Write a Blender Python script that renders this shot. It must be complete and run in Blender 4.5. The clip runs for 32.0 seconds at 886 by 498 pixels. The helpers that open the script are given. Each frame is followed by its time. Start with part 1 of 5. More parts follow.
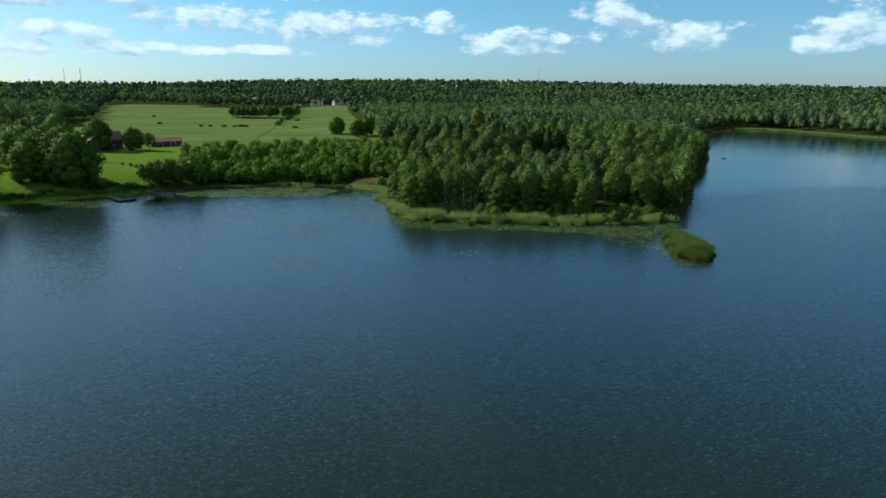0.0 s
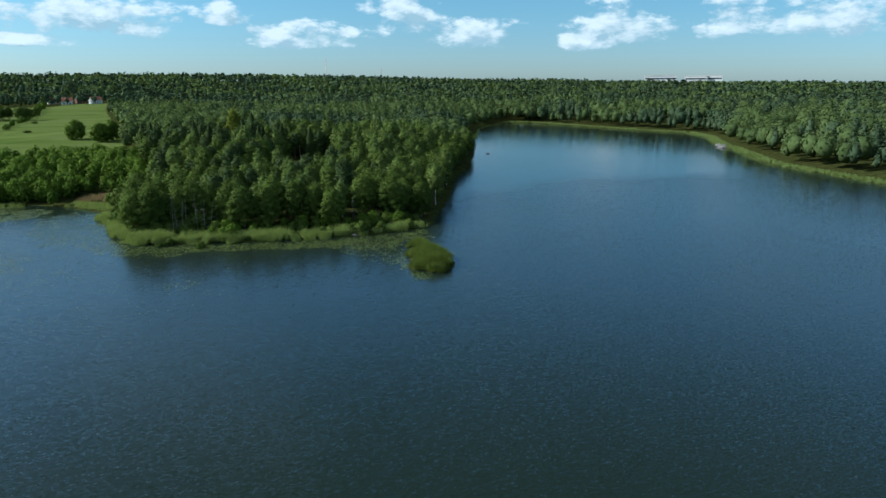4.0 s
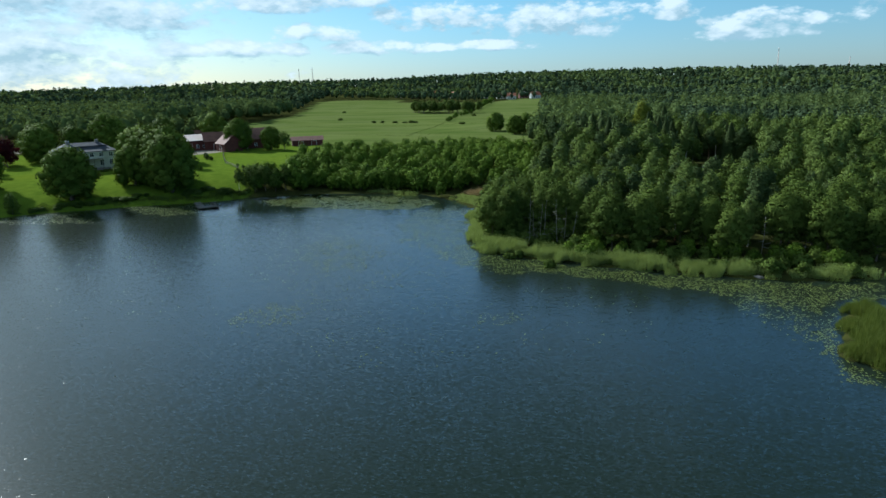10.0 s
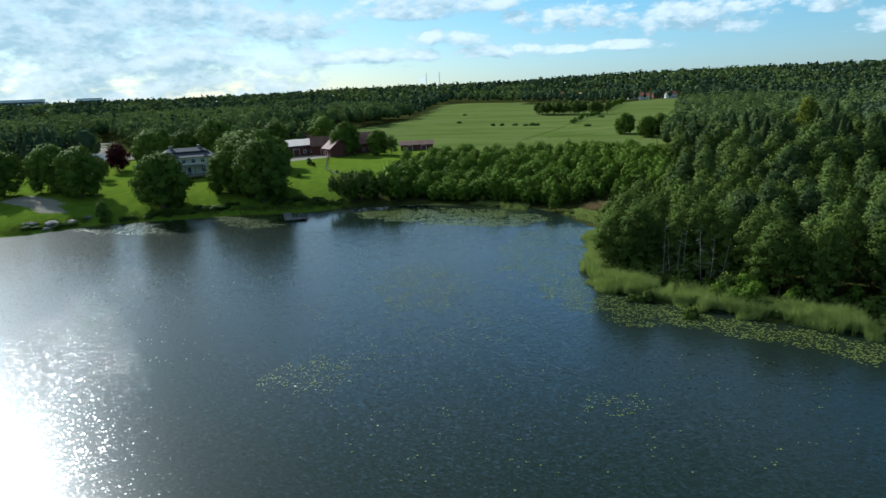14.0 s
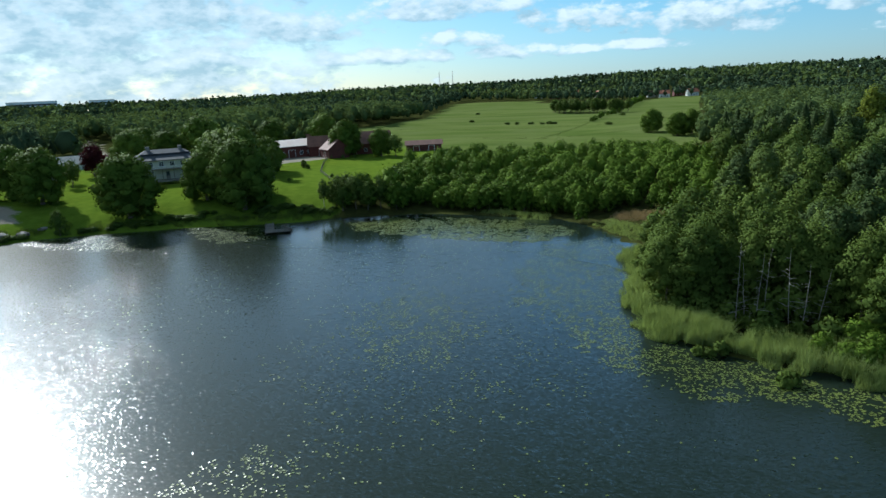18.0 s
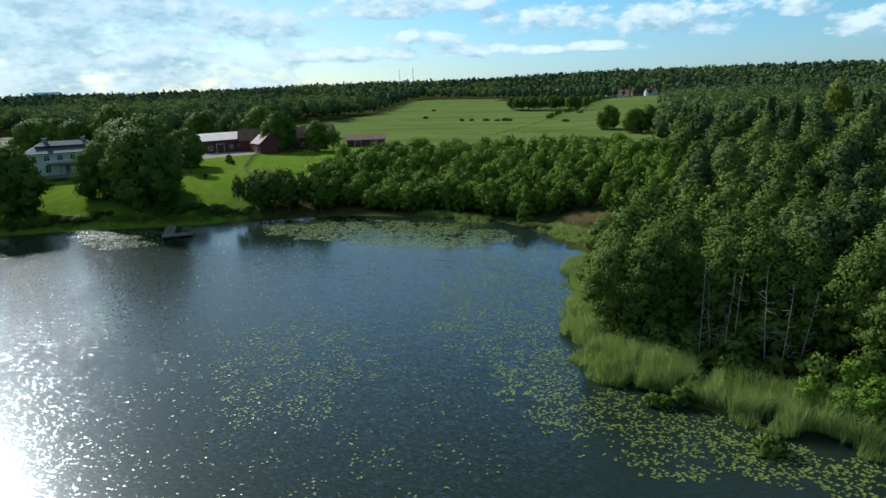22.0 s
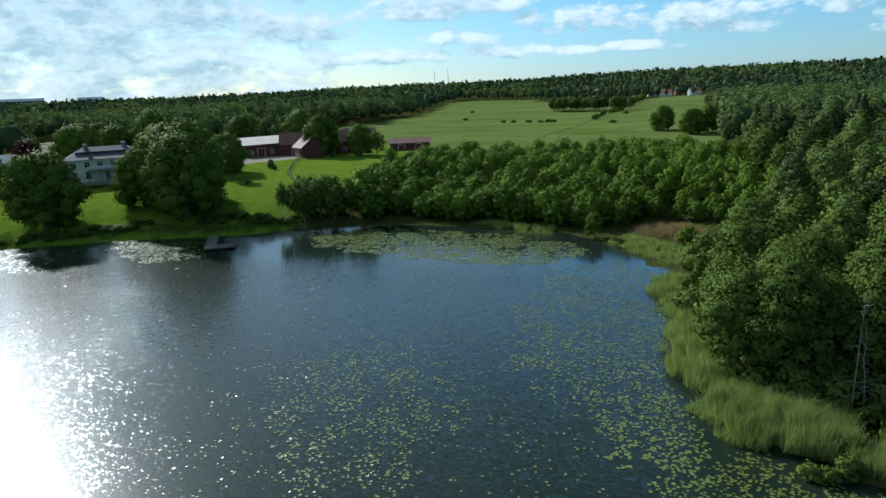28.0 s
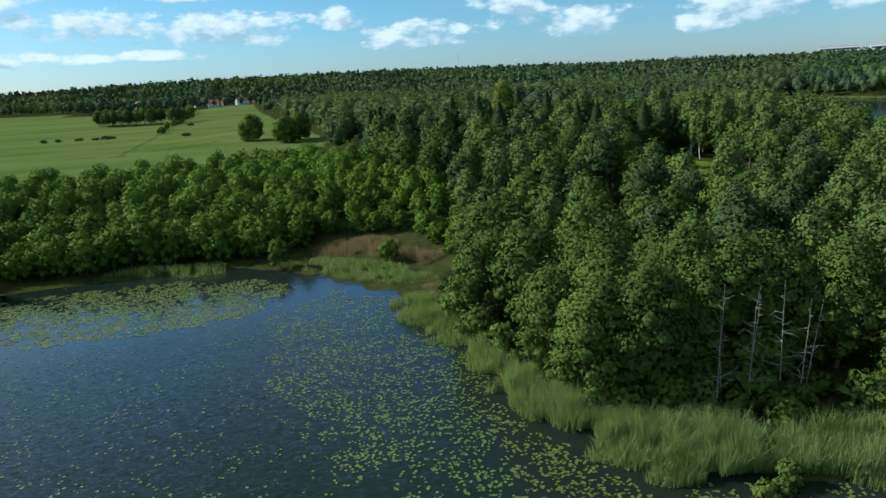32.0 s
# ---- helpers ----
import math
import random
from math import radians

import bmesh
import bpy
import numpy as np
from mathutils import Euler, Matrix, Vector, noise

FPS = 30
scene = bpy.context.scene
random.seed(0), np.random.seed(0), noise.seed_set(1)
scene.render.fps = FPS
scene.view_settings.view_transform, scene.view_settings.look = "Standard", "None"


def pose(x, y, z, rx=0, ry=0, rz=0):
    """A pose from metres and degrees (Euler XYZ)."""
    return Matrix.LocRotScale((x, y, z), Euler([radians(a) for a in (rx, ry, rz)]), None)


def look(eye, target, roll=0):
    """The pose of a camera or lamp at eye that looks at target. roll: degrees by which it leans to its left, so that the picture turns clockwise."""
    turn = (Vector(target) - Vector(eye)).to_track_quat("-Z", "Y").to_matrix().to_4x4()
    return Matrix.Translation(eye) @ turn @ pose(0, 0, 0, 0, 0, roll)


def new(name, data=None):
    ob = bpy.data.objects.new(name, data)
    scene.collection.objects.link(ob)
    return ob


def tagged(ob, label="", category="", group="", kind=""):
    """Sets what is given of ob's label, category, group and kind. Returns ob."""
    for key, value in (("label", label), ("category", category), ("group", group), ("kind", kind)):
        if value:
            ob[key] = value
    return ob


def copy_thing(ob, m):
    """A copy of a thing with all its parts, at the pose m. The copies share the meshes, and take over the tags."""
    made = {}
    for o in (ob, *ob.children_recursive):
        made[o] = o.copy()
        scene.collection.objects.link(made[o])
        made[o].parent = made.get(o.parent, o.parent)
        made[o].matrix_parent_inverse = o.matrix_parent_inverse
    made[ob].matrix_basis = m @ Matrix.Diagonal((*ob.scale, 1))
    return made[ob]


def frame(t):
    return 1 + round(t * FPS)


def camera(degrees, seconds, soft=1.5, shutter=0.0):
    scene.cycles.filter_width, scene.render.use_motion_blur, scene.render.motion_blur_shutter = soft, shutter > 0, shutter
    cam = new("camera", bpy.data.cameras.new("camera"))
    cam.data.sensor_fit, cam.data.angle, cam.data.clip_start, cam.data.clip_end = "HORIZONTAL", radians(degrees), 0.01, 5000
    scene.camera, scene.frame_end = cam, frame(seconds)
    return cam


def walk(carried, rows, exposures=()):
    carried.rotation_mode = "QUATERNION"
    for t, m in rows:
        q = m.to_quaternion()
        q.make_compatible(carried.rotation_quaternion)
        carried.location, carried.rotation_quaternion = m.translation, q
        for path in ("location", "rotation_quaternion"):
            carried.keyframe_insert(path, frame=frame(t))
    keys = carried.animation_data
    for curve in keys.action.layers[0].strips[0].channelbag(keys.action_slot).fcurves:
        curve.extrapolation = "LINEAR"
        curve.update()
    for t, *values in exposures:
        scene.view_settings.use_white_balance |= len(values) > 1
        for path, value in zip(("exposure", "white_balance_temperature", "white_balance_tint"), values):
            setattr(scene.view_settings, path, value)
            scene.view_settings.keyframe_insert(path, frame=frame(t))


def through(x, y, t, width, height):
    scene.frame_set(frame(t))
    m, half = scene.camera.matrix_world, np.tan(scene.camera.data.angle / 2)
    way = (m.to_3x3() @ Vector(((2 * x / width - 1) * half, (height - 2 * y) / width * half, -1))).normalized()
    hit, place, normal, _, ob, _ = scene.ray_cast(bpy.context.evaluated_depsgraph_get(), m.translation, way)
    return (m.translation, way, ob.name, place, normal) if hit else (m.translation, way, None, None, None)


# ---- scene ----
cam = camera(67.8, 32.0)
# seconds, the eye, the point looked at, the lean
PATH = [
    (0, (-20.12, -10.07, 33.55), (-11.04, 86.69, 10.00), -0.02),
    (0.5, (-17.73, -9.92, 33.59), (-1.87, 85.97, 10.06), 0.06),
    (1, (-15.36, -9.38, 33.64), (4.04, 85.88, 10.20), 0.06),
    (1.5, (-12.94, -8.34, 33.75), (9.42, 86.26, 10.29), 0.09),
    (2, (-10.77, -7.34, 33.95), (18.01, 85.49, 10.40), 0.07),
    (2.5, (-9.06, -6.73, 34.16), (27.76, 83.23, 10.69), 0.21),
    (4.5, (-1.23, 1.19, 36.13), (35.82, 90.71, 11.35), -0.33),
    (5, (0.39, 3.97, 36.09), (29.60, 96.37, 11.39), -0.42),
    (5.5, (1.88, 6.47, 36.03), (23.66, 100.89, 11.33), -0.39),
    (6, (3.36, 9.04, 35.82), (16.89, 105.02, 11.23), -0.40),
    (6.5, (4.88, 11.80, 35.41), (9.96, 108.62, 10.89), -0.49),
    (7, (6.39, 14.74, 34.74), (2.85, 111.67, 10.40), -0.75),
    (7.5, (7.74, 18.02, 33.89), (-4.39, 114.29, 9.70), -1.03),
    (8, (8.82, 21.34, 33.26), (-10.65, 116.41, 9.10), -1.25),
    (8.5, (9.63, 24.57, 33.03), (-13.27, 118.86, 8.82), -1.34),
    (9, (10.14, 27.85, 32.99), (-13.00, 122.07, 8.75), -1.38),
    (9.5, (10.39, 31.13, 33.00), (-12.58, 125.39, 8.77), -1.34),
    (10, (10.44, 34.44, 32.98), (-12.39, 128.73, 8.73), -1.47),
    (10.5, (10.35, 37.80, 32.91), (-12.41, 132.12, 8.70), -1.60),
    (11, (10.16, 41.10, 32.73), (-12.55, 135.45, 8.58), -1.74),
    (11.5, (9.85, 44.35, 32.32), (-12.90, 138.71, 8.28), -1.84),
    (12, (9.42, 47.58, 31.87), (-13.27, 141.99, 7.98), -1.91),
    (12.5, (8.91, 50.88, 31.64), (-14.91, 145.03, 7.80), -1.97),
    (13, (8.38, 54.36, 31.54), (-21.59, 146.79, 7.90), -2.12),
    (13.5, (7.80, 57.92, 31.39), (-29.23, 147.82, 8.02), -2.40),
    (14, (7.09, 61.34, 31.24), (-33.46, 149.76, 8.04), -2.48),
    (14.5, (6.29, 64.58, 31.19), (-35.97, 152.20, 8.03), -2.53),
    (16.5, (2.16, 76.33, 31.07), (-40.36, 163.85, 7.98), -2.72),
    (17, (0.86, 79.30, 30.51), (-41.64, 166.84, 7.48), -2.73),
    (17.5, (-0.46, 82.27, 29.84), (-42.92, 169.84, 6.81), -2.75),
    (18, (-1.86, 85.32, 28.98), (-44.33, 172.87, 5.94), -2.77),
    (18.5, (-3.35, 88.37, 28.07), (-45.86, 175.89, 4.97), -2.77),
    (19, (-4.73, 91.27, 27.22), (-47.13, 178.84, 4.12), -2.63),
    (19.5, (-5.63, 94.01, 26.50), (-47.88, 181.65, 3.37), -2.40),
    (20, (-5.87, 96.60, 26.06), (-47.58, 184.48, 2.87), -2.28),
    (20.5, (-5.48, 98.98, 25.92), (-45.04, 187.80, 2.57), -2.16),
    (21, (-4.66, 101.12, 25.96), (-42.23, 190.78, 2.54), -1.98),
    (21.5, (-3.73, 102.89, 26.06), (-40.72, 192.79, 2.60), -1.95),
    (22, (-2.96, 104.16, 26.09), (-40.28, 193.93, 2.66), -1.97),
    (22.5, (-2.48, 104.91, 26.03), (-39.75, 194.72, 2.71), -2.03),
    (23, (-2.18, 105.24, 26.01), (-38.90, 195.27, 2.62), -2.12),
    (23.5, (-1.98, 105.32, 26.00), (-38.44, 195.45, 2.59), -2.25),
    (24, (-1.86, 105.32, 25.92), (-39.89, 194.82, 2.62), -2.32),
    (24.5, (-1.85, 105.42, 25.78), (-43.21, 193.46, 2.58), -2.41),
    (25, (-2.14, 105.71, 25.62), (-45.04, 193.03, 2.51), -2.40),
    (25.5, (-2.76, 106.18, 25.48), (-46.39, 193.18, 2.50), -2.37),
    (27.5, (-8.94, 110.17, 25.95), (-52.34, 197.31, 3.05), -2.55),
    (28, (-11.23, 111.57, 26.08), (-53.14, 199.39, 3.05), -2.50),
    (28.5, (-13.65, 113.11, 26.15), (-49.30, 203.59, 2.84), -2.57),
    (29, (-16.26, 114.72, 26.25), (-44.04, 207.82, 2.59), -2.60),
    (29.5, (-19.00, 116.32, 26.38), (-38.64, 211.39, 2.39), -2.82),
    (30, (-21.84, 118.06, 26.45), (-33.13, 214.44, 2.31), -2.87),
    (30.5, (-24.67, 120.06, 26.38), (-27.49, 217.02, 2.08), -3.12),
    (31, (-27.44, 122.22, 26.27), (-21.94, 219.01, 1.75), -3.26),
    (31.5, (-30.18, 124.47, 26.16), (-16.29, 220.38, 1.49), -3.30),
    (32, (-32.85, 126.88, 26.03), (-11.69, 221.41, 1.23), -3.39),
]
walk(cam, [(t, look(eye, aim, lean)) for t, eye, aim, lean in PATH], exposures=[(0, 0.5, 5420, 4), (32, 0.5, 5420, 4)])

# ---- the sky, the sun and the exposure ----
SUN_AZ, SUN_EL = -63.3, 31.0          # degrees from +y towards +x, and above the horizon


def tree_nodes(owner):
    owner.use_nodes = True
    nt = owner.node_tree
    nt.nodes.clear()
    return nt


def node(nt, kind, **inputs):
    """A node with its inputs (i0, i1 by number, the others by name); a link where the value is a socket."""
    n = nt.nodes.new(kind)
    for key, value in inputs.items():
        sock = n.inputs[int(key[1:])] if key[0] == "i" and key[1:].isdigit() else n.inputs[key.replace("_", " ")]
        if isinstance(value, bpy.types.NodeSocket):
            nt.links.new(value, sock)
        else:
            sock.default_value = value
    return n


def calc(nt, op, a, b=0.0, c=0.0):
    n = node(nt, "ShaderNodeMath", i0=a, i1=b, i2=c)
    n.operation = op
    return n.outputs[0]


def blend(nt, fac, a, b):
    n = nt.nodes.new("ShaderNodeMix")
    n.data_type = "RGBA"
    for sock, value in ((n.inputs["Factor"], fac), (n.inputs[6], a), (n.inputs[7], b)):
        if isinstance(value, bpy.types.NodeSocket):
            nt.links.new(value, sock)
        else:
            sock.default_value = value
    return n.outputs[2]


def step(nt, x, lo, hi):
    n = nt.nodes.new("ShaderNodeMapRange")
    n.interpolation_type = "SMOOTHSTEP"
    nt.links.new(x, n.inputs["Value"])
    n.inputs["From Min"].default_value, n.inputs["From Max"].default_value = lo, hi
    return n.outputs[0]


def nt_add(nt, a, b, share):
    """a plus a share of b, as vectors."""
    n = nt.nodes.new("ShaderNodeVectorMath")
    n.operation = "MULTIPLY_ADD"
    nt.links.new(b, n.inputs[0])
    n.inputs[1].default_value = (share, share, share)
    nt.links.new(a, n.inputs[2])
    return n.outputs[0]


# cumulus clouds: azimuth, elevation, half width, half height, in degrees
CLOUDS = [
    (-58.0, 4.6, 7.0, 1.0), (-50.5, 5.9, 8.5, 1.5), (-46.0, 3.2, 9.0, 0.8), (-37.2, 5.7, 6.5, 1.7), (-31.0, 3.1, 8.0, 0.8),
    (-25.5, 6.8, 7.5, 1.4), (-24.0, 4.2, 4.2, 0.8), (-13.3, 5.4, 5.6, 1.3), (-18.5, 3.0, 6.0, 0.6), (-3.8, 4.6, 6.2, 1.6), (-9.0, 3.0, 5.0, 0.5),
    (4.8, 5.2, 2.3, 0.95), (11.2, 3.6, 4.4, 1.2), (19.4, 5.4, 3.6, 1.8), (25.6, 3.7, 3.4, 1.2), (37.0, 4.5, 3.8, 1.7), (-5.0, 7.4, 5.0, 0.7),
    (34.0, 3.1, 2.8, 0.8), (45.3, 4.7, 2.9, 1.6), (51.3, 4.5, 4.6, 1.5), (-66.0, 6.0, 7.0, 1.6), (60.0, 5.0, 4.6, 1.5), (-60.0, 2.6, 8.0, 0.6),
    (-47.0, 8.4, 8.0, 1.1), (-34.5, 9.0, 7.0, 1.0), (-15.0, 8.6, 5.5, 0.8), (-58.0, 8.2, 5.0, 1.0),
]


def cloud_group():
    """Cloud cover at an azimuth and elevation (degrees): heaps over the horizon, thinner fields overhead."""
    g = bpy.data.node_groups.new("cloud cover", "ShaderNodeTree")
    for name in ("az", "el"):
        g.interface.new_socket(name, in_out="INPUT", socket_type="NodeSocketFloat")
    for name in ("cover", "dense"):
        g.interface.new_socket(name, in_out="OUTPUT", socket_type="NodeSocketFloat")
    i, o = g.nodes.new("NodeGroupInput"), g.nodes.new("NodeGroupOutput")
    az, el = i.outputs["az"], i.outputs["el"]
    best = None
    for a, e, w, hgt in CLOUDS:
        dx = calc(g, "MULTIPLY", calc(g, "SUBTRACT", az, a), 1.0 / w)
        dy = calc(g, "MULTIPLY", calc(g, "SUBTRACT", el, e), 1.0 / hgt)
        low = calc(g, "MULTIPLY", calc(g, "MINIMUM", calc(g, "ADD", dy, 0.35), 0.0), 1.3)
        d = calc(g, "ADD", calc(g, "POWER", dx, 2.0), calc(g, "ADD", calc(g, "POWER", dy, 2.0), calc(g, "POWER", low, 2.0)))
        m = calc(g, "SUBTRACT", 1.0, d)
        best = m if best is None else calc(g, "MAXIMUM", best, m)
    # more broken cloud towards the sun
    haze = calc(g, "SUBTRACT", 1.0, step(g, az, -52.0, -2.0))
    best = calc(g, "MAXIMUM", best, calc(g, "SUBTRACT", calc(g, "MULTIPLY", haze, 2.5), 1.7))
    at = node(g, "ShaderNodeCombineXYZ", X=az, Y=calc(g, "MULTIPLY", el, 2.0)).outputs[0]
    big = node(g, "ShaderNodeTexNoise", Vector=at, Scale=0.24, Detail=8.0, Roughness=0.55, Distortion=0.3).outputs[0]
    bend = node(g, "ShaderNodeTexNoise", Vector=at, Scale=1.6, Detail=3.0).outputs["Color"]
    mixed = nt_add(g, at, bend, 0.9)
    n = calc(g, "MULTIPLY", calc(g, "SUBTRACT", big, 0.5), 4.2)
    for scale, amount in ((0.5, 1.0), (1.3, 0.5), (3.4, 0.18)):
        puff = g.nodes.new("ShaderNodeTexVoronoi")
        puff.feature = "SMOOTH_F1"
        puff.inputs["Scale"].default_value = scale
        puff.inputs["Smoothness"].default_value = 0.35
        g.links.new(mixed, puff.inputs["Vector"])
        n = calc(g, "ADD", n, calc(g, "MULTIPLY", calc(g, "SUBTRACT", 0.45, puff.outputs["Distance"]), amount * 1.5))
    dense = calc(g, "ADD", best, calc(g, "MULTIPLY", n, calc(g, "SUBTRACT", 1.0, calc(g, "MULTIPLY", haze, 0.35))))
    heap = step(g, dense, -0.35, 0.75)
    # thin broken cloud above the view; the unseen cover behind is added fill light
    k = calc(g, "DIVIDE", 60.0, calc(g, "ADD", el, 8.0))
    rad = calc(g, "MULTIPLY", az, math.pi / 180)
    px = calc(g, "MULTIPLY", k, calc(g, "SINE", rad))
    py = calc(g, "MULTIPLY", k, calc(g, "COSINE", rad))
    plane = node(g, "ShaderNodeCombineXYZ", X=px, Y=py).outputs[0]
    over = node(g, "ShaderNodeTexNoise", Vector=plane, Scale=0.9, Detail=6.0, Roughness=0.6).outputs[0]
    behind = step(g, calc(g, "ABSOLUTE", az), 75.0, 115.0)
    # cover thinned above 22 degrees, unseen, to darken the sky the water mirrors
    thin = calc(g, "SUBTRACT", calc(g, "MULTIPLY", step(g, el, 8.0, 12.0), calc(g, "SUBTRACT", 1.0, calc(g, "MULTIPLY", behind, 0.6))), calc(g, "MULTIPLY", step(g, el, 22.0, 45.0), 0.65))
    thin = calc(g, "MAXIMUM", thin, calc(g, "MULTIPLY", behind, calc(g, "MULTIPLY", step(g, el, 2.0, 6.0), 0.45)))
    over = calc(g, "SUBTRACT", over, calc(g, "MULTIPLY", calc(g, "SUBTRACT", step(g, az, -30.0, 25.0), behind), 0.16))
    over = calc(g, "MULTIPLY", step(g, over, 0.36, 0.58), thin)
    g.links.new(calc(g, "MAXIMUM", heap, calc(g, "MULTIPLY", over, 0.75)), o.inputs["cover"])
    g.links.new(dense, o.inputs["dense"])
    return g


world = bpy.data.worlds.new("sky")
scene.world = world
nt = tree_nodes(world)
sky = nt.nodes.new("ShaderNodeTexSky")
sky.sky_type, sky.sun_disc = "NISHITA", False
sky.sun_elevation, sky.sun_rotation = radians(SUN_EL), radians(SUN_AZ)
sky.air_density, sky.dust_density, sky.ozone_density = 1.0, 0.35, 1.6
way = node(nt, "ShaderNodeTexCoord").outputs["Generated"]
sep = node(nt, "ShaderNodeSeparateXYZ", Vector=way)
az = calc(nt, "MULTIPLY", calc(nt, "ARCTAN2", sep.outputs[0], sep.outputs[1]), 180 / math.pi)
el = calc(nt, "MULTIPLY", calc(nt, "ARCSINE", sep.outputs[2]), 180 / math.pi)
group = cloud_group()
cover, dense = [], []
for up, side in ((0.0, 0.0), (0.8, -0.7)):
    n = nt.nodes.new("ShaderNodeGroup")
    n.node_tree = group
    nt.links.new(calc(nt, "ADD", az, side), n.inputs["az"])
    nt.links.new(calc(nt, "ADD", el, up), n.inputs["el"])
    cover.append(n.outputs["cover"])
    dense.append(n.outputs["dense"])
# lit where the cloud thins towards the sun and the zenith, grey underneath
relief = calc(nt, "SUBTRACT", dense[0], dense[1])
tone = calc(nt, "SUBTRACT", calc(nt, "ADD", 0.44, calc(nt, "MULTIPLY", relief, 0.42)), calc(nt, "MULTIPLY", step(nt, dense[1], 0.3, 2.0), 0.55))
tone = calc(nt, "MINIMUM", calc(nt, "MAXIMUM", tone, 0.0), 1.0)
cloud = blend(nt, tone, (3.5, 4.75, 5.2, 1), (7.5, 7.9, 7.7, 1))
# clear summer blue a few degrees up, paler haze on the horizon
clear = blend(nt, step(nt, el, 0.0, 8.0), (0.57, 0.73, 0.95, 1), (0.59, 0.83, 0.9, 1))
front_half = calc(nt, "SUBTRACT", 1.0, calc(nt, "MULTIPLY", step(nt, calc(nt, "ABSOLUTE", az), 65.0, 120.0), 0.55))
near_sun = calc(nt, "MULTIPLY", calc(nt, "SUBTRACT", 1.0, step(nt, az, -48.0, -5.0)), 0.75)
clear = blend(nt, near_sun, clear, (0.8, 0.8, 0.75, 1))
# above the view: bright band added to lift the water's mirrored sky, weaker behind
clear = blend(nt, calc(nt, "MULTIPLY", step(nt, el, 9.0, 16.0), front_half), clear, (1.05, 1.46, 1.62, 1))
# unseen darker band, put in to keep the near water dark
clear = blend(nt, step(nt, el, 18.0, 36.0), clear, (0.31, 0.36, 0.26, 1))
# unseen zenith raised again as fill for the shaded sides
clear = blend(nt, step(nt, el, 52.0, 72.0), clear, (0.6, 0.66, 0.6, 1))
tint = nt.nodes.new("ShaderNodeMix")
tint.data_type, tint.blend_type = "RGBA", "MULTIPLY"
tint.inputs["Factor"].default_value = 1.0
nt.links.new(sky.outputs[0], tint.inputs[6])
nt.links.new(clear, tint.inputs[7])
hue = blend(nt, calc(nt, "MULTIPLY", cover[0], 0.9), tint.outputs[2], cloud)
back = node(nt, "ShaderNodeBackground", Color=hue, Strength=0.087)
nt.links.new(back.outputs[0], nt.nodes.new("ShaderNodeOutputWorld").inputs[0])

sun = new("sun", bpy.data.lights.new("sun", "SUN"))
sun.data.energy, sun.data.angle, sun.data.color = 5.0, radians(0.53), (1.0, 0.93, 0.82)
to_sun = Vector((math.sin(radians(SUN_AZ)) * math.cos(radians(SUN_EL)), math.cos(radians(SUN_AZ)) * math.cos(radians(SUN_EL)), math.sin(radians(SUN_EL))))
sun.matrix_world = look(to_sun * 100, (0, 0, 0))


# ---- materials ----
def rgb(r, g, b):
    return (r, g, b, 1.0)


def surface(name, low, high, rough=0.8, scale=1.0, fine=8.0, bump=0.3, metal=0.0, per_piece=0.0, far=0.05):
    """A plain material: two tones mixed by coarse and fine noise in metres, with relief."""
    m = bpy.data.materials.new(name)
    nt = tree_nodes(m)
    at = node(nt, "ShaderNodeTexCoord").outputs["Object"]
    a = node(nt, "ShaderNodeTexNoise", Vector=at, Scale=scale, Detail=6.0, Roughness=0.6).outputs[0]
    b = node(nt, "ShaderNodeTexNoise", Vector=at, Scale=scale * fine, Detail=4.0).outputs[0]
    mix = calc(nt, "ADD", calc(nt, "MULTIPLY", step(nt, a, 0.3, 0.7), 0.65), calc(nt, "MULTIPLY", b, 0.35))
    if per_piece:
        r = node(nt, "ShaderNodeObjectInfo").outputs["Random"]
        mix = calc(nt, "ADD", calc(nt, "MULTIPLY", mix, 1 - per_piece), calc(nt, "MULTIPLY", r, per_piece))
    hue = blend(nt, mix, low, high)
    relief = node(nt, "ShaderNodeBump", Strength=bump, Distance=far, Height=b).outputs[0]
    p = node(nt, "ShaderNodeBsdfPrincipled", Base_Color=hue, Roughness=rough, Metallic=metal, Normal=relief)
    nt.links.new(p.outputs[0], nt.nodes.new("ShaderNodeOutputMaterial").inputs[0])
    return m


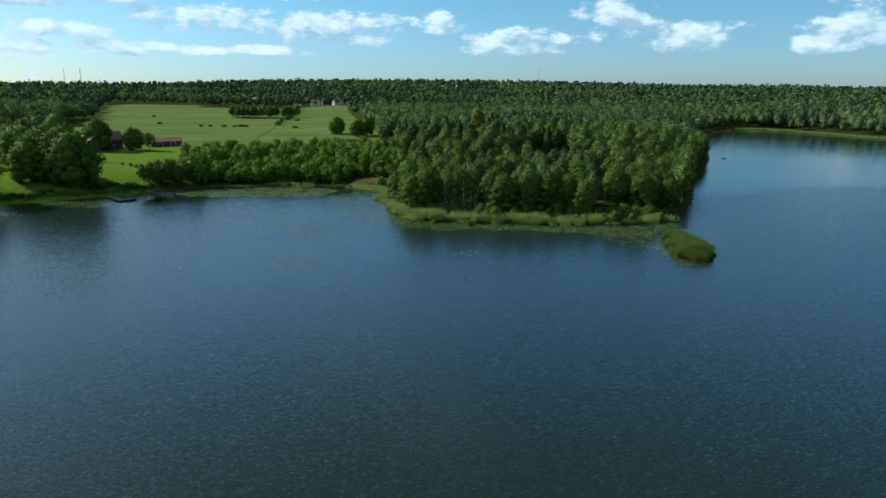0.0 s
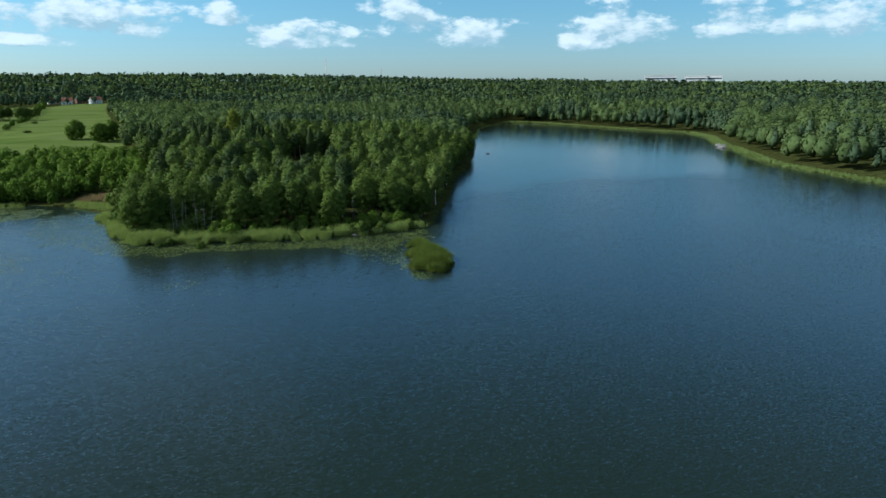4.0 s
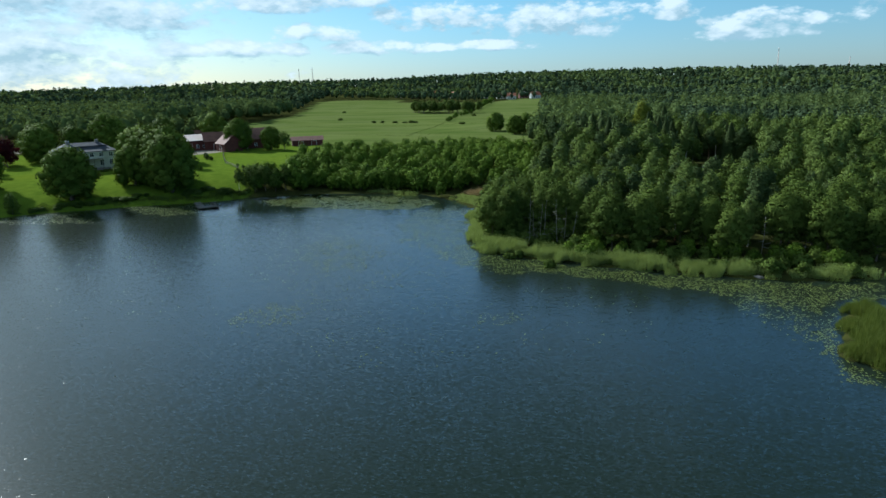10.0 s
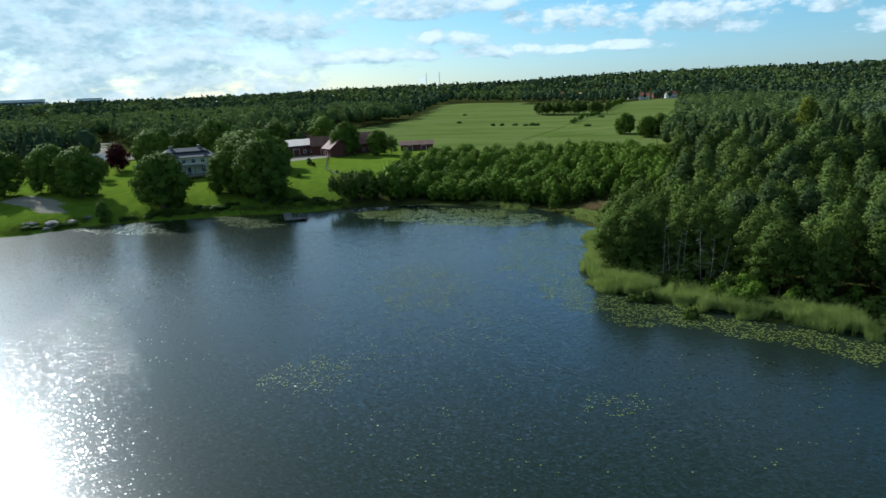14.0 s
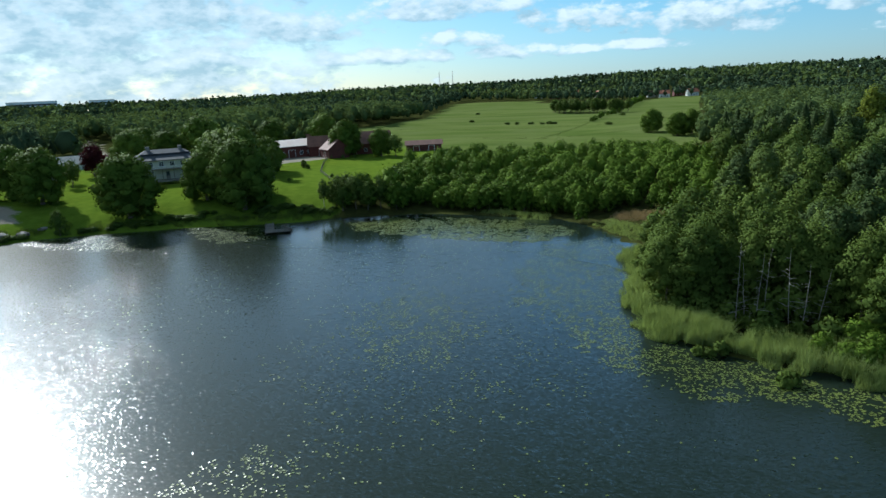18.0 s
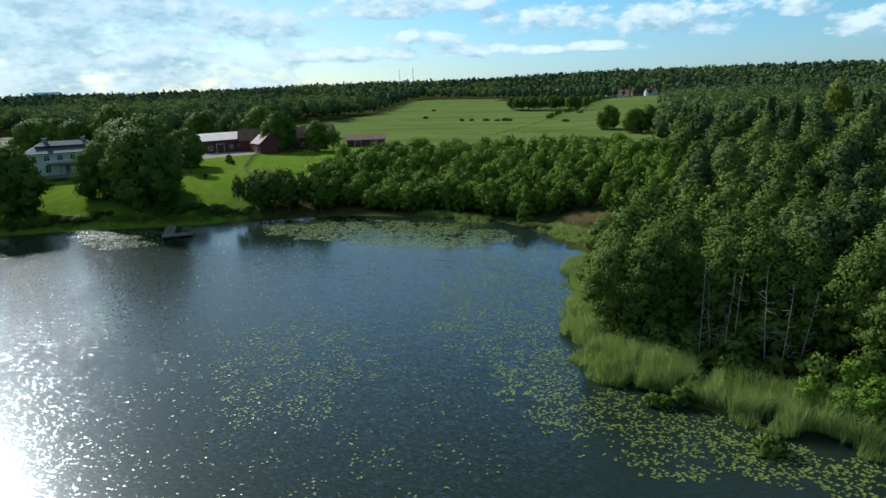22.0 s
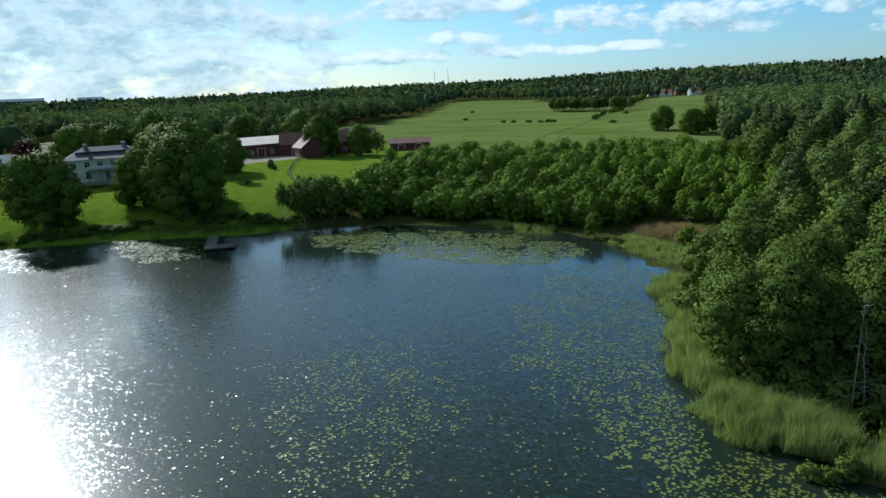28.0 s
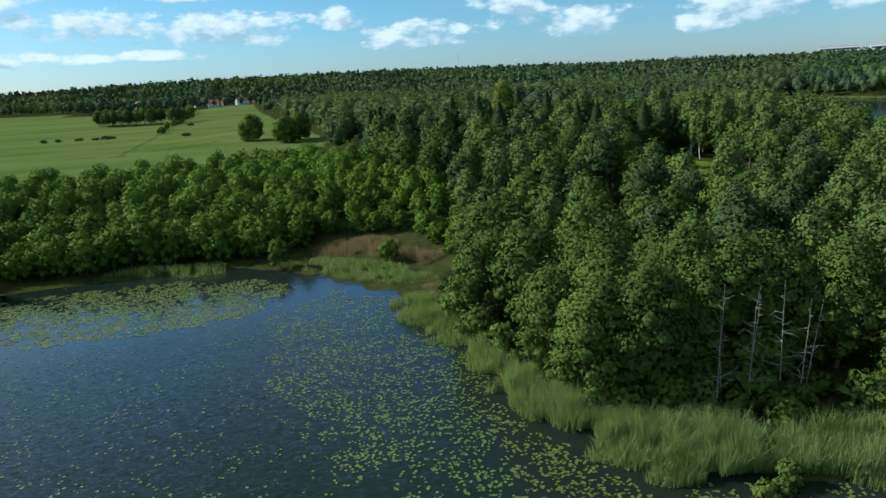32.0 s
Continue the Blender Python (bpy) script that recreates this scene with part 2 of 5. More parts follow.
def foliage(name, low, high, through=0.28, rough=0.65, spread=0.25, stand=0.0, gloss=0.015, grain=5.0):
    """Leaves: a tone for each tree, one for each leaf, some light coming through. stand: size of the patches in a wood, metres."""
    m = bpy.data.materials.new(name)
    nt = tree_nodes(m)
    whole = node(nt, "ShaderNodeObjectInfo").outputs["Random"]
    if stand:
        at = node(nt, "ShaderNodeTexCoord").outputs["Object"]
        whole = step(nt, node(nt, "ShaderNodeTexNoise", Vector=at, Scale=1.0 / stand, Detail=3.0).outputs[0], 0.3, 0.7)
    leaf = node(nt, "ShaderNodeNewGeometry").outputs["Random Per Island"]
    mix = calc(nt, "ADD", calc(nt, "MULTIPLY", whole, 1 - spread), calc(nt, "MULTIPLY", leaf, spread))
    small = node(nt, "ShaderNodeTexNoise", Vector=node(nt, "ShaderNodeTexCoord").outputs["Object"], Scale=grain, Detail=3.0, Roughness=0.7).outputs[0]
    mix = calc(nt, "ADD", calc(nt, "MULTIPLY", mix, 0.75), calc(nt, "MULTIPLY", step(nt, small, 0.25, 0.75), 0.25))
    hue = blend(nt, mix, low, high)
    relief = node(nt, "ShaderNodeBump", Strength=0.3, Distance=0.5 / grain, Height=small).outputs[0]
    p = node(nt, "ShaderNodeBsdfPrincipled", Base_Color=hue, Roughness=rough, Normal=relief)
    p.inputs["Specular IOR Level"].default_value = gloss
    t = node(nt, "ShaderNodeBsdfTranslucent", Color=blend(nt, 0.5, hue, (high[0] * 1.5, high[1] * 1.5, high[2] * 0.7, 1)))
    s = node(nt, "ShaderNodeMixShader", Fac=through)
    nt.links.new(p.outputs[0], s.inputs[1])
    nt.links.new(t.outputs[0], s.inputs[2])
    nt.links.new(s.outputs[0], nt.nodes.new("ShaderNodeOutputMaterial").inputs[0])
    return m


def water_material():
    """Dark lake water: facets of wind ripples tilt the mirror, less in the lee of the thicket."""
    m = bpy.data.materials.new("lake water")
    nt = tree_nodes(m)
    at = node(nt, "ShaderNodeTexCoord").outputs["Object"]
    turned = node(nt, "ShaderNodeMapping", Vector=at, Rotation=(0, 0, radians(20)), Scale=(1.0, 2.0, 1.0)).outputs[0]
    calm = node(nt, "ShaderNodeTexNoise", Vector=at, Scale=0.018, Detail=3.0).outputs[0]
    wind = step(nt, calm, 0.36, 0.62)
    place = node(nt, "ShaderNodeSeparateXYZ", Vector=node(nt, "ShaderNodeNewGeometry").outputs["Position"])
    wave = calc(nt, "MULTIPLY", calc(nt, "SUBTRACT", calm, 0.5), 60.0)
    shelter = calc(nt, "MULTIPLY", step(nt, calc(nt, "ADD", place.outputs[1], wave), 190.0, 210.0), step(nt, calc(nt, "ADD", place.outputs[0], wave), -98.0, -80.0))
    force = calc(nt, "MULTIPLY", calc(nt, "ADD", 0.8, calc(nt, "MULTIPLY", wind, 0.3)), calc(nt, "SUBTRACT", 1.0, calc(nt, "MULTIPLY", shelter, 0.72)))

    def vec(op, a, b):
        n = nt.nodes.new("ShaderNodeVectorMath")
        n.operation = op
        nt.links.new(a, n.inputs[0])
        sock = n.inputs["Scale"] if op == "SCALE" else n.inputs[1]
        if isinstance(b, bpy.types.NodeSocket):
            nt.links.new(b, sock)
        else:
            sock.default_value = b
        return n.outputs[0]

    # ripples a hand long and swells of a metre, each with its own slope in x and y: most lie almost flat, a few stand steep
    tilt = None
    for scale, amount, steep in ((4.0, 0.19, 10.0), (1.8, 0.1, 9.0)):
        slope = node(nt, "ShaderNodeTexNoise", Vector=turned, Scale=scale, Detail=1.0, Roughness=0.6).outputs["Color"]
        slope = vec("SUBTRACT", slope, (0.5, 0.5, 0.5))
        cube = vec("MULTIPLY", vec("MULTIPLY", slope, slope), slope)
        for share, size in ((slope, amount), (cube, steep)):
            share = vec("MULTIPLY", share, (size, size, 0.0))
            tilt = share if tilt is None else vec("ADD", tilt, share)
    normal = vec("SCALE", tilt, force)
    lift = nt.nodes.new("ShaderNodeVectorMath")
    nt.links.new(normal, lift.inputs[0])
    lift.inputs[1].default_value = (0.0, 0.0, 1.0)
    even = nt.nodes.new("ShaderNodeVectorMath")
    even.operation = "NORMALIZE"
    nt.links.new(lift.outputs[0], even.inputs[0])
    p = node(nt, "ShaderNodeBsdfPrincipled", Base_Color=rgb(0.011, 0.018, 0.013), Roughness=0.1, IOR=1.33, Normal=even.outputs[0])
    # ripples too fine to tell apart
    q = node(nt, "ShaderNodeBsdfPrincipled", Base_Color=rgb(0.011, 0.018, 0.013), Roughness=calc(nt, "SUBTRACT", 0.28, calc(nt, "MULTIPLY", shelter, 0.16)), IOR=1.33)
    both = node(nt, "ShaderNodeMixShader", Fac=0.3)
    nt.links.new(p.outputs[0], both.inputs[1])
    nt.links.new(q.outputs[0], both.inputs[2])
    nt.links.new(both.outputs[0], nt.nodes.new("ShaderNodeOutputMaterial").inputs[0])
    return m


def ground_material():
    """Forest floor, with mown lawn (red), meadow (green) and gravel or bare rock (blue) by the sheet's zones."""
    m = bpy.data.materials.new("ground cover")
    nt = tree_nodes(m)
    at = node(nt, "ShaderNodeTexCoord").outputs["Object"]
    layer = nt.nodes.new("ShaderNodeVertexColor")
    layer.layer_name = "zone"
    zone = node(nt, "ShaderNodeSeparateColor", Color=layer.outputs[0])
    wide = node(nt, "ShaderNodeTexNoise", Vector=at, Scale=0.03, Detail=6.0, Roughness=0.65).outputs[0]
    mid = node(nt, "ShaderNodeTexNoise", Vector=at, Scale=0.35, Detail=5.0, Roughness=0.65).outputs[0]
    fine = node(nt, "ShaderNodeTexNoise", Vector=at, Scale=4.0, Detail=3.0).outputs[0]
    long = node(nt, "ShaderNodeMapping", Vector=at, Rotation=(0, 0, radians(-12)), Scale=(0.006, 0.05, 1.0)).outputs[0]
    swath = node(nt, "ShaderNodeTexNoise", Vector=long, Scale=1.0, Detail=4.0).outputs[0]
    floor = blend(nt, step(nt, mid, 0.3, 0.7), rgb(0.025, 0.028, 0.01), rgb(0.055, 0.06, 0.016))
    lawn = blend(nt, step(nt, mid, 0.25, 0.75), rgb(0.072, 0.115, 0.012), rgb(0.115, 0.165, 0.018))
    lawn = blend(nt, calc(nt, "MULTIPLY", step(nt, wide, 0.5, 0.75), 0.5), lawn, rgb(0.12, 0.15, 0.012))
    meadow = blend(nt, step(nt, swath, 0.2, 0.8), rgb(0.066, 0.1, 0.02), rgb(0.118, 0.144, 0.04))
    meadow = blend(nt, calc(nt, "MULTIPLY", step(nt, wide, 0.4, 0.7), 0.45), meadow, rgb(0.12, 0.138, 0.052))
    gravel = blend(nt, fine, rgb(0.17, 0.155, 0.125), rgb(0.3, 0.27, 0.22))
    rag = calc(nt, "MULTIPLY", calc(nt, "SUBTRACT", mid, 0.5), 0.7)
    hue = floor
    for sock, tone in ((0, lawn), (1, meadow), (2, gravel)):
        hue = blend(nt, step(nt, calc(nt, "ADD", zone.outputs[sock], rag), 0.4, 0.6), hue, tone)
    relief = node(nt, "ShaderNodeBump", Strength=0.6, Distance=0.12, Height=calc(nt, "ADD", fine, mid)).outputs[0]
    p = node(nt, "ShaderNodeBsdfPrincipled", Base_Color=hue, Roughness=0.9, Normal=relief)
    p.inputs["Specular IOR Level"].default_value = 0.0
    nt.links.new(p.outputs[0], nt.nodes.new("ShaderNodeOutputMaterial").inputs[0])
    return m


WATER, GROUND = water_material(), ground_material()
BARK = surface("grey-brown bark", rgb(0.05, 0.04, 0.03), rgb(0.16, 0.13, 0.1), 0.9, 2.0)
BIRCH_BARK = surface("white birch bark", rgb(0.25, 0.24, 0.22), rgb(0.75, 0.73, 0.68), 0.7, 1.5)
PINE_BARK = surface("red pine bark", rgb(0.12, 0.06, 0.035), rgb(0.3, 0.15, 0.08), 0.9, 1.5)
DEAD_WOOD = surface("bleached dead wood", rgb(0.1, 0.09, 0.078), rgb(0.32, 0.3, 0.26), 0.85, 3.0)
LEAF_LIME = foliage("lime leaves", rgb(0.048, 0.077, 0.012), rgb(0.13, 0.182, 0.027), 0.07)
LEAF_ALDER = foliage("alder leaves", rgb(0.043, 0.068, 0.014), rgb(0.104, 0.144, 0.028), 0.13)
LEAF_BIRCH = foliage("birch leaves", rgb(0.06, 0.09, 0.024), rgb(0.128, 0.172, 0.042), 0.13)
LEAF_WILLOW = foliage("willow leaves", rgb(0.042, 0.076, 0.01), rgb(0.12, 0.18, 0.02), 0.05)
LEAF_GOLD = foliage("yellow-green leaves", rgb(0.096, 0.120, 0.016), rgb(0.176, 0.200, 0.032))
LEAF_RED = foliage("copper beech leaves", rgb(0.03, 0.008, 0.01), rgb(0.08, 0.02, 0.025))
NEEDLE_SPRUCE = foliage("spruce needles", rgb(0.020, 0.033, 0.011), rgb(0.050, 0.069, 0.022), 0.12)
NEEDLE_PINE = foliage("pine needles", rgb(0.033, 0.055, 0.02), rgb(0.074, 0.102, 0.034), 0.1)
# far woods: distance haze is put into the base colour, paler and bluer
WOODS_LEAF = foliage("mixed wood leaves", rgb(0.045, 0.068, 0.025), rgb(0.112, 0.15, 0.052), 0.2, spread=0.15, stand=22.0, gloss=0.0, grain=1.2)
WOODS_NEEDLE = foliage("conifer wood needles", rgb(0.03, 0.05, 0.026), rgb(0.072, 0.1, 0.05), 0.06, spread=0.15, stand=22.0, gloss=0.0, grain=1.2)
REED = foliage("reed blades", rgb(0.08, 0.125, 0.03), rgb(0.24, 0.295, 0.105), 0.35, spread=0.5, stand=2.6, grain=2.0)
REED_DRY = foliage("dry reed stalks", rgb(0.160, 0.112, 0.064), rgb(0.288, 0.216, 0.128), 0.3, spread=0.7)
LILY = foliage("yellow-green lily pads", rgb(0.08, 0.11, 0.022), rgb(0.18, 0.21, 0.045), 0.1, 0.3, spread=0.8, gloss=0.6, grain=3.0)
ISLET_SEDGE = foliage("islet sedge", rgb(0.045, 0.07, 0.012), rgb(0.125, 0.155, 0.035), 0.3, stand=1.8, grain=2.0)
DITCH = foliage("dark ditch grass", rgb(0.039, 0.061, 0.015), rgb(0.088, 0.110, 0.028), 0.2, spread=0.6)


# ---- helpers for meshes ----
def np_mesh(name, verts, *faces):
    """A mesh from arrays: vertices (n, 3) and index arrays of faces (m, 3) or (m, 4)."""
    faces = [np.asarray(f, np.int32) for f in faces if len(f)]
    me = bpy.data.meshes.new(name)
    verts = np.asarray(verts, np.float32)
    me.vertices.add(len(verts))
    me.vertices.foreach_set("co", verts.ravel())
    corners = np.concatenate([f.ravel() for f in faces])
    sizes = np.concatenate([np.full(len(f), f.shape[1]) for f in faces])
    me.loops.add(len(corners))
    me.loops.foreach_set("vertex_index", corners)
    me.polygons.add(len(sizes))
    me.polygons.foreach_set("loop_start", np.r_[0, np.cumsum(sizes)[:-1]].astype(np.int32))
    me.update(calc_edges=True)
    me.validate()
    return me


def rounded(name, verts, normals, *faces):
    """A mesh of leaf pieces shaded as parts of the rounded masses that they cover."""
    verts, normals = np.asarray(verts, float), np.asarray(normals, float)
    normals = normals / np.maximum(np.linalg.norm(normals, axis=1, keepdims=True), 1e-6)
    turned = []
    for f in faces:
        f = np.array(f)
        flat = np.cross(verts[f[:, 1]] - verts[f[:, 0]], verts[f[:, 2]] - verts[f[:, 0]])
        back = (flat * normals[f].mean(1)).sum(1) < 0
        f[back] = f[back][:, ::-1]
        turned.append(f)
    me = np_mesh(name, verts, *turned)
    me.polygons.foreach_set("use_smooth", np.ones(len(me.polygons), bool))
    me.normals_split_custom_set_from_vertices(normals.astype(np.float32))
    return me


def mesh_of(name, bm):
    me = bpy.data.meshes.new(name)
    bm.to_mesh(me)
    bm.free()
    return me


def part(name, shape, material, parent, label="", m=None):
    """One mesh object under a thing or a part."""
    me = shape if isinstance(shape, bpy.types.Mesh) else mesh_of(name, shape)
    if material is not None and not me.materials:
        me.materials.append(material)
    ob = new(name, me)
    ob.parent = parent
    if m is not None:
        ob.matrix_basis = m
    return tagged(ob, label)


def thing(name, m, label, category, group="", kind=""):
    ob = new(name)
    ob.matrix_basis = m
    return tagged(ob, label, category, group, kind)


def single(name, shape, material, label, category, group="", kind="", m=None):
    """A top-level thing of one mesh."""
    ob = part(name, shape, material, None, label, m)
    return tagged(ob, label, category, group, kind)


def box(bm, x0, y0, z0, x1, y1, z1, bevel=0.0):
    made = bmesh.ops.create_cube(bm, size=1.0, matrix=Matrix.LocRotScale(((x0 + x1) / 2, (y0 + y1) / 2, (z0 + z1) / 2), None, (x1 - x0, y1 - y0, z1 - z0)))
    if bevel:
        edges = list({e for v in made["verts"] for e in v.link_edges})
        bmesh.ops.bevel(bm, geom=edges, offset=bevel, segments=1, affect="EDGES")
    return bm


def boxes(*sizes, bevel=0.0):
    bm = bmesh.new()
    for s in sizes:
        box(bm, *s, bevel=bevel)
    return bm


# ---- the plan: shores, heights and zones ----
SHORE = np.array([
    (-760, -620), (-560, -300), (-400, -40), (-300, 70), (-225, 128), (-182, 152), (-159, 167), (-154, 179), (-145, 187.5), (-133, 195), (-127, 199.5), (-116, 205),
    (-104, 211), (-95, 219), (-82, 226), (-69, 230), (-55, 229.5), (-41.5, 227.5), (-33, 221), (-27, 213.5), (-20.5, 205), (-22, 197),
    (-18.5, 189), (-17.5, 175), (-14.5, 168), (-11, 160.5), (3, 155.5), (14, 153.5), (24, 150.5), (34, 150), (44, 149), (52, 151), (58, 153),
    (81, 194), (95, 224), (111, 248), (140, 300), (172, 366), (183, 390), (221, 465), (278, 532), (302, 522), (313, 480), (322, 431),
    (330, 402), (341, 370), (326, 336), (309, 314), (286, 284), (279, 268), (257, 235), (243, 210), (238, 186), (226, 130), (220, 70), (226, 0), (290, -160), (420, -420), (300, -700), (-300, -800)], float)
ISLET = np.array([(40.5, 122), (39.5, 115.5), (43, 112), (47.5, 114), (50.5, 119), (50.5, 126), (50, 132), (48.5, 137), (46, 135.5), (43.5, 129)], float)


def edge_distance(poly, x, y):
    """Distance to a closed line, positive outside."""
    x, y = np.asarray(x, float), np.asarray(y, float)
    best, inside = np.full(x.shape, 1e9), np.zeros(x.shape, bool)
    for (ax, ay), (bx, by) in zip(poly, np.roll(poly, -1, 0)):
        ex, ey = bx - ax, by - ay
        u = np.clip(((x - ax) * ex + (y - ay) * ey) / (ex * ex + ey * ey), 0, 1)
        best = np.minimum(best, np.hypot(x - ax - u * ex, y - ay - u * ey))
        cross = (ay > y) != (by > y)
        inside ^= cross & (x < ax + (y - ay) * ex / (ey if abs(ey) > 1e-9 else 1e-9))
    return np.where(inside, -best, best)


def land(x, y):
    """Metres from the water, positive on land."""
    return np.maximum(edge_distance(SHORE, x, y), -edge_distance(ISLET, x, y))


def soft(x, lo, hi):
    u = np.clip((np.asarray(x, float) - lo) / (hi - lo), 0, 1)
    return u * u * (3 - 2 * u)


# the skyline's ground: azimuth from the first bend of the path, and the ridge's height over the lake
RIDGE_AZ = np.array([-180, -75, -58, -45, -38, -33, -26, -19, -12, -6, 0, 8, 16, 24, 33, 42, 56, 80, 180])
RIDGE_Z = np.array([26, 26, 27, 27, 28, 33, 34, 32, 40, 43, 43, 41, 36, 29, 25, 21, 17, 18, 26])
ESTATE = np.array([(-182, 150), (-159, 165), (-133, 193), (-116, 203), (-104, 209), (-96, 219), (-98, 240), (-98, 285), (-112, 322), (-150, 345), (-205, 335), (-240, 300), (-262, 262), (-240, 215), (-212, 180)], float)
FIELD = np.array([(-100, 292), (-60, 300), (-28, 318), (-18, 372), (-30, 470), (-45, 640), (-58, 800), (-66, 960), (-110, 935), (-150, 880), (-235, 905), (-300, 960), (-395, 1000), (-350, 840), (-262, 590), (-246, 500), (-300, 420), (-240, 380), (-172, 350), (-122, 330)], float)
GLADE = np.array([(33, 214), (40, 212), (46, 232), (60, 249), (60, 262), (50, 272), (44, 262), (33, 243), (31, 228)], float)


def height(x, y):
    x, y = np.asarray(x, float), np.asarray(y, float)
    d = land(x, y)
    steep = soft(-edge_distance(ESTATE, x, y), -30, 10)
    bank = 0.25 + 6.0 * (1 - np.exp(-np.maximum(d - 1, 0) / 13.0))
    slack = 0.25 + 7.2 * (1 - np.exp(-np.maximum(d - 10, 0) / 42.0))
    z = steep * bank + (1 - steep) * slack
    r, az = np.hypot(x, y - 60), np.degrees(np.arctan2(x, y - 60))
    ridge = np.interp(az, RIDGE_AZ, RIDGE_Z)
    z = z + soft(r, 420, 980) * 3.5 + soft(r, 850, 1750) * np.maximum(ridge - 11, 0) - soft(r, 2100, 3200) * 16
    roll = 1.2 * np.sin(x / 61 + 1) * np.cos(y / 73) + 0.6 * np.sin(x / 23) * np.sin(y / 29 + 2)
    z = z + roll * soft(d, 15, 120)
    return np.where(d > 0, z, np.maximum(-2.5, d * 0.25))


def ground_z(x, y):
    return float(height(np.array([x]), np.array([y]))[0])


def axis(lo, hi, fine, reach):
    core = np.arange(lo, hi + fine, fine)
    grow = fine * 1.5 * 1.16 ** np.arange(40)
    out = np.cumsum(grow)
    out = out[out < reach]
    return np.r_[(lo - out)[::-1], core, core[-1] + out]


gx, gy = axis(-300, 250, 4.0, 4300), axis(90, 420, 4.0, 4300)
X, Y = np.meshgrid(gx, gy)
Z = height(X, Y)
n = len(gx)
idx = np.arange(X.size).reshape(X.shape)
quads = np.stack([idx[:-1, :-1], idx[:-1, 1:], idx[1:, 1:], idx[1:, :-1]], -1).reshape(-1, 4)
me = np_mesh("ground", np.stack([X, Y, Z], -1).reshape(-1, 3), quads)
me.materials.append(GROUND)
me.polygons.foreach_set("use_smooth", np.ones(len(me.polygons), bool))
zones = np.zeros((X.size, 4), np.float32)
xs, ys = X.ravel(), Y.ravel()
zones[:, 0] = np.maximum(soft(-edge_distance(ESTATE, xs, ys), -5, 5), soft(-edge_distance(GLADE, xs, ys), -4, 3))
zones[:, 1] = soft(-edge_distance(FIELD, xs, ys), -6, 6)
yard = np.array([(-172, 270), (-158, 268), (-150, 286), (-146, 300), (-156, 306), (-170, 292)], float)
zones[:, 2] = np.maximum(soft(-edge_distance(yard, xs, ys), -2, 2), soft(-edge_distance(np.array([(-190, 190), (-175, 189.5), (-163, 182), (-168, 178), (-190, 182)], float), xs, ys), -3, 2) * 0.9)
ROAD = np.array([(-382, 362), (-350, 338), (-296, 302), (-258, 286), (-254, 293), (-292, 310), (-346, 346), (-378, 370)], float)
zones[:, 2] = np.maximum(zones[:, 2], soft(-edge_distance(ROAD, xs, ys), -3, 1))
zones[:, 3] = 1
layer = me.color_attributes.new("zone", "FLOAT_COLOR", "POINT")
layer.data.foreach_set("color", zones.ravel())
tagged(new("ground", me), "grassy and wooded land rising gently from the lake shore", "ground", kind="structure")

# the lake
bm = bmesh.new()
bmesh.ops.create_grid(bm, x_segments=1, y_segments=1, size=1, matrix=Matrix.LocRotScale((-150, -100, 0), None, (900, 760, 1)))
single("water", bm, WATER, "dark blue rippled lake water reflecting the sky", "lake", kind="structure")


# ---- trees ----
ICO_V = np.array([v.normalized()[:] for v in [Vector(c) for c in (
    (0, 1, 1.618), (0, -1, 1.618), (0, 1, -1.618), (0, -1, -1.618), (1, 1.618, 0), (-1, 1.618, 0), (1, -1.618, 0), (-1, -1.618, 0), (1.618, 0, 1), (-1.618, 0, 1), (1.618, 0, -1), (-1.618, 0, -1))]])
ICO_F = np.array([(0, 1, 8), (0, 9, 1), (0, 5, 9), (0, 4, 5), (0, 8, 4), (1, 7, 6), (1, 6, 8), (1, 9, 7), (2, 4, 10), (2, 5, 4), (2, 11, 5), (2, 3, 11), (2, 10, 3), (3, 6, 7), (3, 10, 6), (3, 7, 11), (4, 8, 10), (5, 11, 9), (6, 10, 8), (7, 9, 11)])


def leaf_bits(at, facing, size, rng, long=1.35):
    """Leaf clumps: small pieces at the places, facing roughly that way."""
    n = len(at)
    facing = facing / np.linalg.norm(facing, axis=1, keepdims=True)
    other = rng.normal(size=(n, 3))
    u = np.cross(facing, other)
    u /= np.linalg.norm(u, axis=1, keepdims=True)
    v = np.cross(facing, u)
    s = size * rng.uniform(0.6, 1.3, (n, 1))
    verts = np.stack([at - u * s * long * 0.5 - v * s * 0.4, at + u * s * long * 0.5 - v * s * rng.uniform(0.0, 0.4, (n, 1)), at + u * s * rng.uniform(-0.3, 0.3, (n, 1)) + v * s * 0.6], 1)
    return verts.reshape(-1, 3), np.arange(3 * n).reshape(-1, 3)


